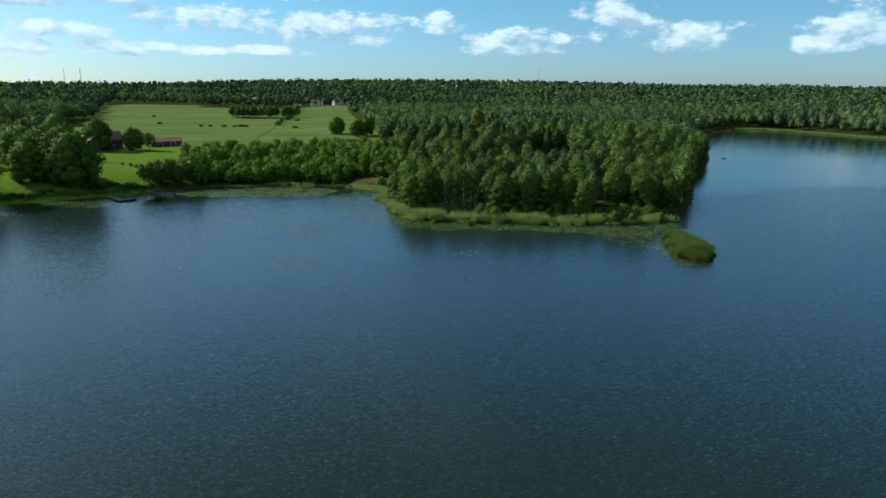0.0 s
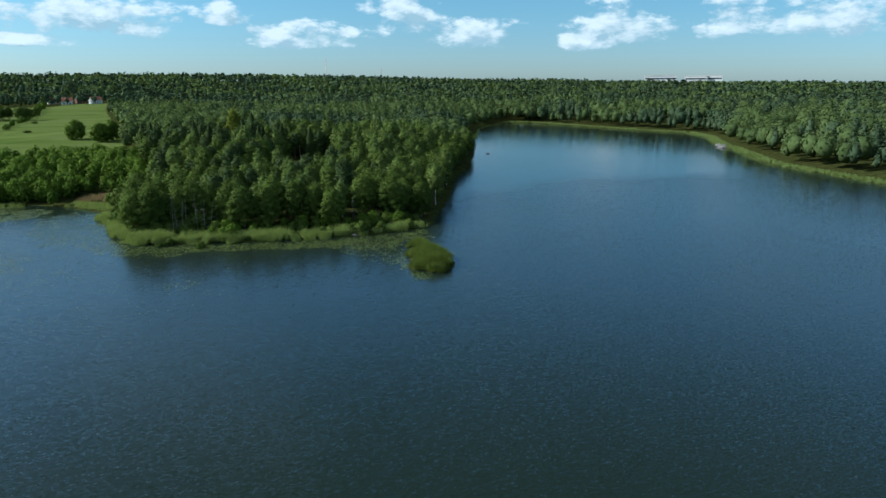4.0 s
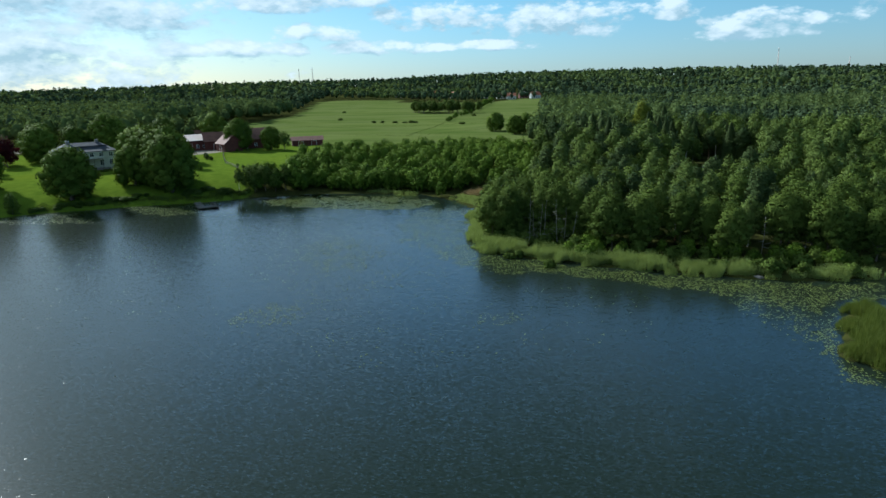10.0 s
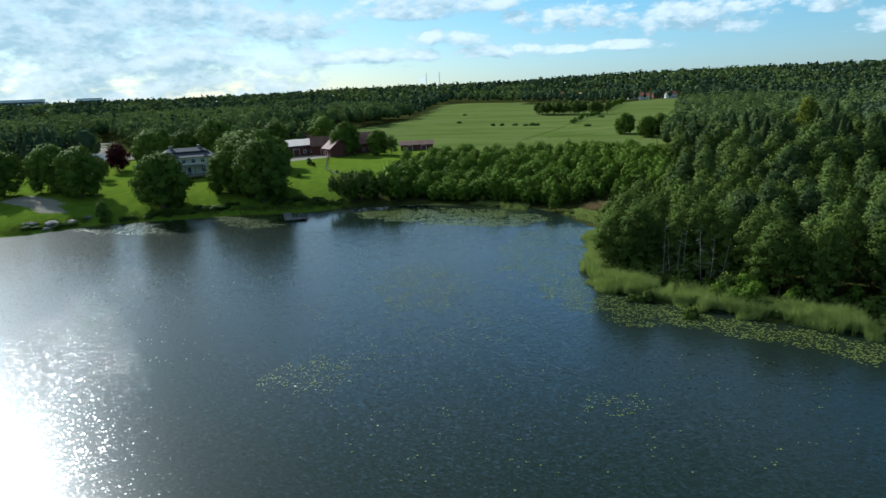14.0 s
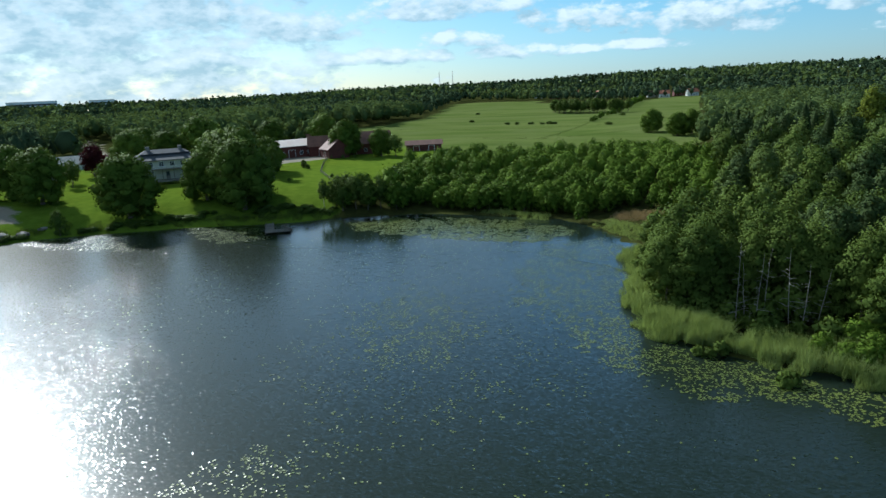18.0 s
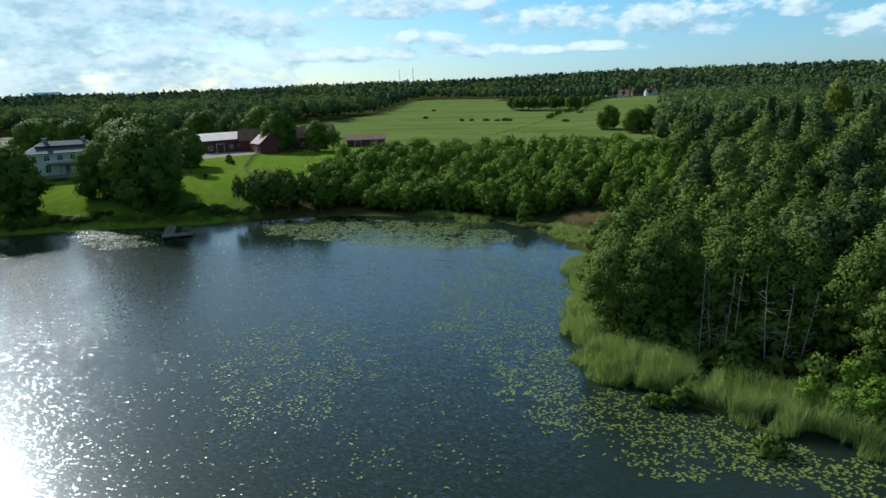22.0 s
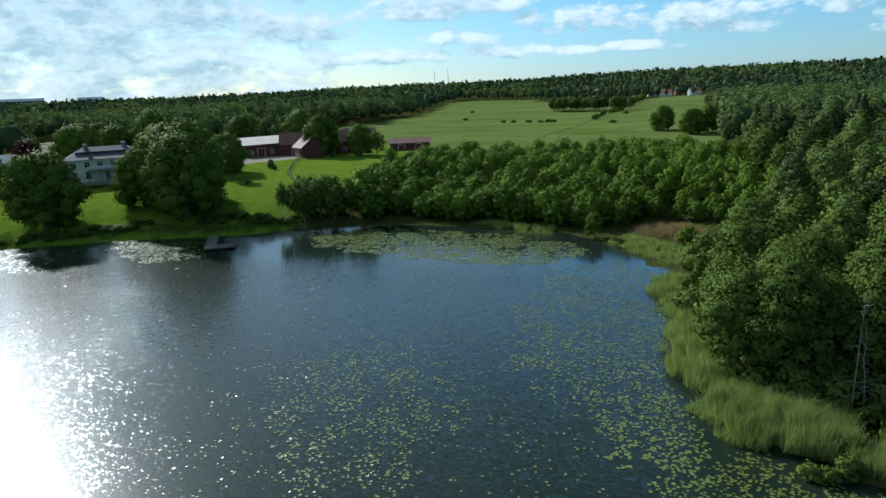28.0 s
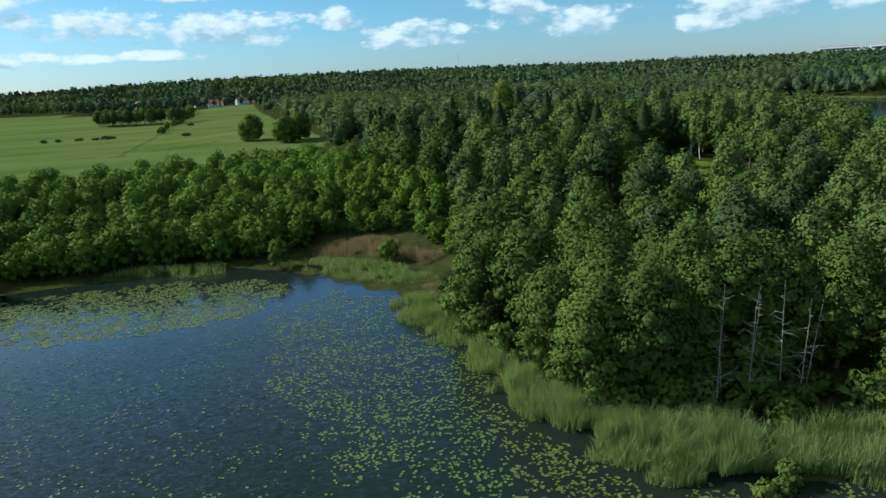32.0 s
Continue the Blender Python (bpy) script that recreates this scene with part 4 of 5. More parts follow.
# ---- the far woods, too many trees to count ----
def woods(name, label, spots, tall, leaf, quads, size, seed, conifer=0.0):
    """One object of many trees: an inner mass and leaf clumps for each."""
    rs = np.random.default_rng(seed)
    spots = np.asarray(spots, float)
    n = len(spots)
    if not n:
        return
    z = height(spots[:, 0], spots[:, 1])
    big = tall * rs.uniform(0.6, 1.18, n)
    cone = rs.random(n) < conifer
    wide = np.where(cone, big * 0.2, big * rs.uniform(0.24, 0.36, n))
    mid = np.c_[spots, z + big * 0.56]
    half = np.c_[wide, wide, big * 0.42]
    lump = rs.uniform(0.6, 0.88, (n, 12, 1))
    shape = np.broadcast_to(ICO_V, (n, 12, 3)).copy()
    shape[cone] *= np.where(shape[cone][..., 2:] > 0.3, (0.5, 0.5, 1.05), (1.05, 1.05, 1.0))
    core = mid[:, None] + shape * half[:, None] * lump
    cf = (ICO_F[None] + np.arange(n)[:, None, None] * 12).reshape(-1, 3)
    way = rs.normal(size=(n, quads, 3))
    way /= np.linalg.norm(way, axis=2, keepdims=True)
    way[..., 2] = np.where(way[..., 2] < -0.25, -way[..., 2], way[..., 2])
    out = rs.uniform(0.82, 1.1, (n, quads, 1)) * (1 + 0.18 * np.sin(way[..., :1] * 4 + spots[:, :1, None]) * np.cos(way[..., 1:2] * 5))
    taper = np.where(cone[:, None, None], np.where(np.arange(3) < 2, np.clip(1 - way[..., 2:], 0.12, 1.3), 1.05), 1.0)
    at = (mid[:, None] + way * half[:, None] * out * taper).reshape(-1, 3)
    v, f = leaf_bits(at, way.reshape(-1, 3) + rs.normal(0, 0.3, at.shape) + (0, 0, 0.2), size, rs)
    soft_way = np.concatenate([shape.reshape(-1, 3), np.repeat(way.reshape(-1, 3) + (0, 0, 0.15) + rs.normal(0, 0.25, at.shape), 3, axis=0)])
    single(name, rounded(name, np.concatenate([core.reshape(-1, 3), v]), soft_way, cf, f + n * 12), leaf, label, "woodland", kind="stuff")


def woodland(poly, gap, seed, near=0.0, far=1e9):
    pts = scatter(np.asarray(poly, float), gap, random.Random(seed))
    x, y = pts[:, 0], pts[:, 1]
    r = np.hypot(x, y - 60)
    ok = (land(x, y) > 7) & (r > near) & (r < far)
    for hole, margin in ((ESTATE, 6), (FIELD, 3), (POINT_WOOD, 1), (THICKET, 1), (GLADE, 2), (ROAD, 9)):
        ok &= edge_distance(hole, x, y) > margin
    return pts[ok]


def split(pts, seed, scale=70.0, bias=0.0):
    """Parts a wood into stands of broadleaved trees and of conifers."""
    k = np.array([noise.noise((x / scale, y / scale, seed * 1.7)) + 0.35 * noise.noise((x / 19, y / 19, seed)) for x, y in pts]) > bias
    return pts[~k], pts[k]


woods("willow_thicket", "bright green willow thicket behind the bay", back_bushes, 6.6, LEAF_WILLOW, 560, 0.36, 59)

FAR_WOODS = [
    # name, outline, gap, near, far, height, clumps a tree, size of a clump, share of conifers
    ("woods_behind_point", [(-22, 318), (190, 300), (420, 660), (-20, 660), (-45, 500), (-26, 400)], 7.4, 230, 610, 13.2, 70, 1.0, 0.15),
    ("woods_east_shore", [(224, 40), (460, 40), (520, 420), (560, 700), (420, 660), (290, 600), (305, 530), (315, 480), (332, 402), (340, 368), (285, 280), (240, 200)], 7.4, 150, 620, 14.0, 64, 1.0, 0.05),
    ("woods_by_the_farm", [(-470, 130), (-215, 150), (-250, 262), (-215, 330), (-180, 356), (-300, 425), (-250, 500), (-268, 620), (-620, 620)], 9.0, 0, 700, 15.5, 62, 1.25, 0.2),
    ("woods_by_the_west_shore", [(-330, 60), (-190, 150), (-214, 180), (-240, 216), (-420, 190)], 7.4, 0, 700, 12.0, 60, 1.15, 0.4),
]
for k, (name, outline, gap, near, far, tall, quads, size, bias) in enumerate(FAR_WOODS):
    leafy, needled = split(woodland(outline, gap, 20 + k, near, far), k + 1, bias=bias)
    woods(name, "dense green mixed woodland beyond the lake", leafy, tall, WOODS_LEAF, quads, size, 60 + k)
    woods(name + "_conifers", "dark stand of spruces and pines beyond the lake", needled, tall * 1.04, WOODS_NEEDLE, quads, size, 80 + k, 0.55)


def fan(a0, a1, r0, r1):
    az = np.radians(np.linspace(a0, a1, 24))
    ring = lambda r: np.c_[np.sin(az) * r, 60 + np.cos(az) * r]
    return np.concatenate([ring(r1), ring(r0)[::-1]])


for k, (a0, a1, r0, r1, gap, quads, size, tall) in enumerate(((-66, 66, 560, 1000, 12.5, 14, 2.7, 12.5), (-66, 62, 1000, 1450, 17.5, 10, 4.1, 15), (-66, 62, 1450, 2050, 25, 8, 5.6, 16))):
    pts = woodland(fan(a0, a1, r0, r1), gap, 40 + k)
    taken = np.zeros(len(pts), bool)
    for outline in [w[1] for w in FAR_WOODS]:
        if k == 0:
            taken |= (edge_distance(np.array(outline, float), pts[:, 0], pts[:, 1]) < 0) & (np.hypot(pts[:, 0], pts[:, 1] - 60) < 610)
    leafy, needled = split(pts[~taken], 9 + k, 110.0, 0.0)
    woods("distant_woods", "distant wooded hills below the horizon", leafy, tall, WOODS_LEAF, quads, size, 90 + k)
    woods("distant_conifers", "distant dark conifer forest on the hills", needled, tall * 1.1, WOODS_NEEDLE, quads, size, 95 + k, 0.7)


# ---- reeds ----
def blades(poly, per_m2, tall, seed, ramp=2.0, wide=1.0):
    """Upright bent blades over an outline."""
    rs = np.random.default_rng(seed)
    lo, hi = poly.min(0), poly.max(0)
    n = int((hi - lo).prod() * per_m2)
    p = rs.uniform(lo, hi, (n, 2))
    inner = -edge_distance(poly, p[:, 0], p[:, 1])
    ragged = np.array([noise.noise((x / 3.6, y / 3.6, seed)) for x, y in p])
    gaps = np.array([noise.noise((x / 1.3, y / 1.3, seed + 9.0)) for x, y in p])
    keep = (inner + ragged * 3.4 > 0.3) & (gaps > -0.25)
    p, inner = p[keep], inner[keep]
    n = len(p)
    # tussocks: the blades lean out from the nearest middle and are tallest there
    cell = 2.1
    home = np.round(p / cell + 0.5 * (np.round(p[:, 1:] / cell) % 2))
    jig = np.stack([np.sin(home[:, 0] * 12.9 + home[:, 1] * 78.2 + seed), np.cos(home[:, 0] * 39.3 + home[:, 1] * 11.1 + seed)], -1)
    heart = (home - 0.5 * (np.round(p[:, 1:] / cell) % 2) + jig * 0.28) * cell
    off = (p - heart) / cell
    far = np.hypot(off[:, 0], off[:, 1])
    own = 0.5 + 0.5 * np.sin(home[:, 0] * 5.3 + home[:, 1] * 9.7 + seed)
    h = tall * (0.72 + 0.34 * own) * rs.uniform(0.55, 1.08, n) * (1.08 - 0.45 * np.clip(far, 0, 0.9) ** 1.5) * (0.45 + 0.55 * soft(inner, -1.0, ramp))
    z = np.maximum(height(p[:, 0], p[:, 1]), -0.3)
    base = np.c_[p, z]
    a = rs.uniform(0, 6.28, n)
    side = np.c_[np.cos(a), np.sin(a), np.zeros(n)] * rs.uniform(0.010, 0.022, (n, 1)) * wide
    lean = np.c_[rs.normal(0.04, 0.24, n) + off[:, 0] * 0.35, rs.normal(-0.02, 0.24, n) + off[:, 1] * 0.35, np.zeros(n)] * h[:, None]
    up = np.array([0, 0, 1.0])
    mid = base + up * h[:, None] * 0.6 + lean * 0.35
    tip = base + up * h[:, None] + lean
    v = np.stack([base - side, base + side, mid + side, mid - side, tip], 1).reshape(-1, 3)
    k = np.arange(n)[:, None] * 5
    return np_mesh("reeds", v, k + (0, 1, 2, 3), k + (3, 2, 4))


def reed_bed(name, poly, per_m2, tall, seed, material, label, ramp=2.0, wide=1.0):
    single(name, blades(np.asarray(poly, float), per_m2, tall, seed, ramp, wide), material, label, "reeds", "reed beds", kind="stuff")


GREEN_REEDS = "tall green reeds standing at the water's edge"
reed_bed("reed_bed", [(-22.5, 203), (-23, 196), (-19.5, 188), (-18.8, 176), (-14, 176), (-14, 190), (-17, 203)], 80, 2.0, 1, REED, GREEN_REEDS)
reed_bed("reed_bed", [(-18.8, 176), (-15.6, 168.4), (-12.4, 160.8), (-4, 157.6), (-2, 164), (-9, 168), (-14, 178)], 170, 2.6, 2, REED, GREEN_REEDS)
reed_bed("reed_bed", [(-4, 157.6), (4, 154.2), (14, 152), (23.5, 149.4), (24, 157), (12, 160), (-2, 164)], 130, 2.5, 3, REED, GREEN_REEDS)
reed_bed("reed_bed", [(24, 149.3), (33, 149), (37.5, 150), (43, 150), (43, 156), (24, 157)], 90, 2.2, 4, REED, GREEN_REEDS)
reed_bed("reed_bed", [(42, 149.5), (50, 149.5), (57, 152), (57, 156), (44, 156)], 60, 2.0, 5, REED, GREEN_REEDS)
reed_bed("reed_bed", ISLET * 1.0, 120, 3.1, 6, ISLET_SEDGE, "low islet overgrown with green reeds", 4.5)
reed_bed("reed_bed", [(-62, 231), (-50, 226), (-44, 226), (-44, 230), (-56, 233)], 35, 1.7, 7, REED, GREEN_REEDS)
reed_bed("reed_bed", [(-33, 222), (-26, 214), (-20, 208), (-15, 210), (-19, 220), (-30, 229)], 40, 1.1, 8, REED, "low green sedge along the bay")
reed_bed("dry_reed_bed", [(-31, 230), (-21, 224), (-16, 216), (-12, 218), (-20, 233), (-29, 235)], 45, 1.5, 9, REED_DRY, "pale brown dry reeds beside the thicket")
reed_bed("dry_reed_bed", [(-18, 206), (-16, 194), (-13.5, 194), (-14, 208)], 40, 1.5, 10, REED_DRY, "pale brown dry reeds beside the thicket")
reed_bed("shore_rushes", [(-163, 163), (-156, 179), (-146, 188), (-134, 195.6), (-128, 200), (-117, 205.4), (-105, 211), (-97, 219), (-100, 221), (-108, 214), (-119, 208.5), (-130, 203), (-148, 191), (-159, 181), (-167, 166)], 34, 1.3, 11, DITCH, "dark green rushes along the lawn's edge")
EAST = [(226, 130), (238, 186), (243, 210), (257, 235), (279, 268), (286, 284), (309, 314), (326, 336), (341, 370), (330, 402), (322, 431), (313, 480), (302, 522), (278, 532), (221, 465), (183, 390)]
reed_bed("shore_rushes", [(x - 1.5, y + 0.5) for x, y in EAST[:9]] + [(x + 5.5, y - 3) for x, y in EAST[8::-1]], 4.5, 1.7, 12, REED, "bright green rushes along the wooded shore", wide=5.0)
reed_bed("shore_rushes", [(x - 1.5, y - 1) for x, y in EAST[8:]] + [(x + 4, y + 5) for x, y in EAST[:7:-1]], 3.5, 1.5, 13, REED, "bright green rushes along the wooded shore", wide=5.0)


# ---- water lilies ----
def pad_shape(radius=0.5, sides=8):
    turn = np.linspace(0.25, 2 * np.pi - 0.25, sides)
    ring = np.c_[np.cos(turn) * radius, np.sin(turn) * radius, np.full(sides, 0.02)]
    return np.concatenate([[(0, 0, 0.012)], ring]), np.array([(0, i, i + 1) for i in range(1, sides)])


PAD_V, PAD_F = pad_shape()


def lily_spots(poly, per_m2, seed, clump=0.0, patch=3.0):
    rs = np.random.default_rng(seed)
    poly = np.asarray(poly, float)
    lo, hi = poly.min(0), poly.max(0)
    p = rs.uniform(lo, hi, (int((hi - lo).prod() * per_m2), 2))
    inner = -edge_distance(poly, p[:, 0], p[:, 1])
    n = np.array([0.75 * noise.noise((x / patch, y / patch, seed)) + 0.75 * noise.noise((x / patch * 3.3, y / patch * 3.3, seed)) for x, y in p])
    keep = (inner + 2.5 * n > 0) & (n + 0.15 * np.minimum(inner, 2.0) > clump + rs.normal(0, 0.12, len(p))) & (land(p[:, 0], p[:, 1]) < 0.4)
    return p[keep]


def lily_mesh(p, seed, low, high):
    rs = np.random.default_rng(seed)
    n = len(p)
    a, s = rs.uniform(0, 6.28, n), rs.uniform(low, high, n) * 0.36
    rot = np.stack([np.stack([np.cos(a), -np.sin(a)], -1), np.stack([np.sin(a), np.cos(a)], -1)], 1)
    xy = np.einsum("nij,kj->nki", rot, PAD_V[:, :2]) * s[:, None, None] + p[:, None]
    tilt = rs.normal(0, 0.11, (n, 1, 2))
    z = PAD_V[:, 2] + np.maximum(0, ((xy - p[:, None]) * tilt).sum(-1)) + 0.004
    return np_mesh("lily_pads", np.concatenate([xy, z[..., None]], -1).reshape(-1, 3), (PAD_F[None] + np.arange(n)[:, None, None] * 9).reshape(-1, 3))


LILIES = [
    # outline, pads per square metre, gathering, patch in metres, smallest and largest pad
    ([(-90, 214), (-81, 222.5), (-66, 225), (-53, 225), (-40, 221), (-33, 216), (-37, 207), (-46, 203.5), (-56, 203), (-70, 205), (-82, 207)], 10.0, 0.06, 4.0, 0.5, 0.95),
    ([(-21, 204), (-22.5, 196), (-19, 186), (-18.3, 175), (-16, 167), (-22, 160), (-31, 168), (-36, 182), (-38, 203), (-30, 212)], 4.6, 0.06, 3.0, 0.4, 0.8),
    ([(-16, 167), (-12.5, 160), (-3, 156.5), (5, 153.5), (-3, 146), (-14, 150), (-22, 160)], 6.0, 0.0, 2.6, 0.4, 0.8),
    ([(-3, 157), (5, 153.2), (14, 151.6), (24, 149), (36, 148), (46, 147.5), (55, 150), (53, 141), (46, 140), (42, 133), (30, 140), (14, 145), (2, 148)], 6.0, -0.04, 2.8, 0.4, 0.85),
    ([(44, 134), (39, 124), (37, 111), (40, 109), (42, 112), (39, 116), (41, 124)], 5.0, -0.1, 2.4, 0.4, 0.8),
    ([(30, 141), (42, 134), (39, 118), (36, 122), (30, 134)], 3.0, 0.1, 2.6, 0.4, 0.8),
    ([(-128, 198.5), (-117, 203), (-106, 204), (-97, 194), (-104, 188), (-114, 192), (-122, 195)], 4.5, 0.02, 3.2, 0.5, 0.95),
    ([(-156, 176), (-147, 184.5), (-136, 190), (-126, 184), (-114, 180), (-124, 176), (-140, 173)], 3.0, 0.15, 3.0, 0.5, 0.9),
    ([(-42, 115), (-36, 114), (-31, 118), (-33, 124), (-39, 125), (-43, 121)], 3.4, 0.12, 2.0, 0.4, 0.75),
    ([(-6, 122), (-1, 120.8), (1.5, 123.5), (-2, 126), (-5.5, 125)], 3.0, 0.1, 1.6, 0.4, 0.75),
    ([(-52, 160), (-47, 150), (-38, 143), (-31, 146), (-32, 158), (-40, 166), (-48, 172)], 3.0, 0.16, 2.6, 0.4, 0.8),
    ([(-80, 205), (-60, 165), (-52, 140), (-30, 120), (-14, 145), (-24, 165), (-38, 205)], 1.3, 0.4, 2.6, 0.35, 0.75),
    ([(-110, 186), (-80, 204), (-60, 165), (-60, 130), (-20, 100), (20, 118), (20, 140), (-10, 142), (-30, 118), (-70, 110), (-110, 150)], 0.6, 0.58, 2.4, 0.35, 0.7),
]
NEAR = np.array([-16.0, 156.0])
loose = []
for k, (outline, per_m2, clump, patch, low, high) in enumerate(LILIES):
    p = lily_spots(outline, per_m2 * 1.75, 500 + k, clump, patch)
    if k == 2:
        order = np.argsort(np.hypot(*(p - NEAR).T))
        loose, p = p[order[:280]], p[order[280:]]
    single("lily_bed", lily_mesh(p, 600 + k, low, high), LILY, "floating yellow-green water lily pads on the dark lake", "water lily", "lily beds", kind="stuff")

# the pads nearest to the shore reeds, one by one
patch = thing("water_lilies", pose(NEAR[0], NEAR[1], 0), "floating water lily pads close to the shore reeds", "water lily", "lily beds")
pad_mesh = np_mesh("lily_pad", PAD_V, PAD_F)
pad_mesh.materials.append(LILY)
rng = random.Random(31)
for x, y in loose:
    pad = part("lily_pad", pad_mesh, None, patch, m=pose(x - NEAR[0], y - NEAR[1], 0.006, rng.gauss(0, 4), rng.gauss(0, 4), rng.uniform(0, 360)))
    size = rng.uniform(0.4, 0.8) * 0.42
    pad.scale = (size, size, 1)

# strips of longer grass along the ditches of the meadow
for k, line in enumerate((((-130, 382), (-88, 367)), ((-88, 367), (-48, 421)), ((-88, 367), (-93, 430), (-97, 500)), ((-250, 470), (-160, 455), (-97, 470)), ((-97, 470), (-45, 480)))):
    for (ax, ay), (bx, by) in zip(line, line[1:]):
        side = Vector((by - ay, ax - bx)).normalized() * 1.3
        reed_bed("ditch_grass", [(ax + side.x, ay + side.y), (bx + side.x, by + side.y), (bx - side.x, by - side.y), (ax - side.x, ay - side.y)], 5, 0.9, 40 + k, DITCH, "dark strip of long grass along a meadow ditch")


# ---- buildings of the estate ----
PLASTER = surface("pale plaster", rgb(0.4, 0.4, 0.34), rgb(0.52, 0.51, 0.44), 0.85, 0.4)
PLINTH = surface("grey stone", rgb(0.14, 0.13, 0.12), rgb(0.26, 0.25, 0.23), 0.9, 0.8)
SLATE = surface("blue-grey slate", rgb(0.03, 0.034, 0.045), rgb(0.065, 0.072, 0.09), 0.9, 0.8)
RED_WOOD = surface("falu red boards", rgb(0.07, 0.018, 0.015), rgb(0.13, 0.036, 0.026), 0.85, 0.5)
RED_TILE = surface("brown-red roof tiles", rgb(0.1, 0.045, 0.032), rgb(0.2, 0.09, 0.065), 0.8, 0.5)
PALE_METAL = surface("pale sheet metal", rgb(0.72, 0.57, 0.5), rgb(0.86, 0.72, 0.64), 0.8, 0.25)
WHITE = surface("white paint", rgb(0.66, 0.66, 0.64), rgb(0.82, 0.82, 0.8), 0.6, 1.0)
PLANK = surface("grey weathered planks", rgb(0.055, 0.05, 0.042), rgb(0.15, 0.135, 0.115), 0.85, 1.0, per_piece=0.4)
GLASS = bpy.data.materials.new("dark window glass")
nt = tree_nodes(GLASS)
p = node(nt, "ShaderNodeBsdfPrincipled", Base_Color=rgb(0.03, 0.04, 0.05), Roughness=0.06)
nt.links.new(p.outputs[0], nt.nodes.new("ShaderNodeOutputMaterial").inputs[0])


def wedge(length, depth, low, high, over=0.5, thick=0.18, hip=0.0):
    """A pitched roof of two slopes with thickness; its ridge runs along x. hip: how far the ridge ends draw in."""
    bm = bmesh.new()
    x, y = length / 2 + over, depth / 2 + over
    drop = over * (high - low) / (depth / 2)
    for dz in (0.0, -thick):
        for sx in (-1, 1):
            bm.verts.new((sx * x, -y, low - drop + dz))
            bm.verts.new((sx * x, y, low - drop + dz))
            bm.verts.new((sx * (x - hip), 0, high + dz))
    v = list(bm.verts)
    bm.verts.ensure_lookup_table()
    a, b = v[:6], v[6:]
    for f in ((a[0], a[3], a[5], a[2]), (a[1], a[2], a[5], a[4]), (b[0], b[2], b[5], b[3]), (b[1], b[4], b[5], b[2]), (a[0], b[0], b[3], a[3]), (a[1], a[4], b[4], b[1])):
        bm.faces.new(f)
    for s in (0, 3):
        if hip:
            bm.faces.new((a[s], a[s + 1], a[s + 2]) if s else (a[s], a[s + 2], a[s + 1]))
            bm.faces.new((b[s], b[s + 2], b[s + 1]) if s else (b[s], b[s + 1], b[s + 2]))
            bm.faces.new((a[s], b[s], b[s + 1], a[s + 1]))
        else:
            bm.faces.new((a[s], b[s], b[s + 2], a[s + 2]))
            bm.faces.new((a[s + 1], a[s + 2], b[s + 2], b[s + 1]))
    bmesh.ops.recalc_face_normals(bm, faces=list(bm.faces))
    return bm


def shell(length, depth, base, eaves, ridge):
    """Walls with gables, closed."""
    bm = bmesh.new()
    x, y = length / 2, depth / 2
    rows = []
    for sx in (-x, x):
        rows.append([bm.verts.new(c) for c in ((sx, -y, base), (sx, y, base), (sx, y, eaves), (sx, 0, ridge), (sx, -y, eaves))])
    bm.faces.new(rows[0])
    bm.faces.new(rows[1][::-1])
    for k in range(5):
        bm.faces.new((rows[0][k], rows[1][k], rows[1][(k + 1) % 5], rows[0][(k + 1) % 5]))
    bmesh.ops.recalc_face_normals(bm, faces=list(bm.faces))
    return bm


def window(parent, x, y, z, w, h, m=None, frame_mat=None):
    """A window set in a front that looks along -y."""
    frame = part("window", boxes((x - w / 2 - 0.08, y - 0.07, z - 0.08, x - w / 2, y + 0.1, z + h + 0.08), (x + w / 2, y - 0.07, z - 0.08, x + w / 2 + 0.08, y + 0.1, z + h + 0.08),
                 (x - w / 2, y - 0.07, z + h, x + w / 2, y + 0.1, z + h + 0.08), (x - w / 2, y - 0.09, z - 0.08, x + w / 2, y + 0.1, z),
                 (x - 0.03, y - 0.05, z, x + 0.03, y + 0.1, z + h), (x - w / 2, y - 0.045, z + h * 0.62, x + w / 2, y + 0.1, z + h * 0.62 + 0.05)), frame_mat or WHITE, parent, m=m)
    part("pane", boxes((x - w / 2, y - 0.02, z, x + w / 2, y + 0.03, z + h)), GLASS, frame)
    return frame


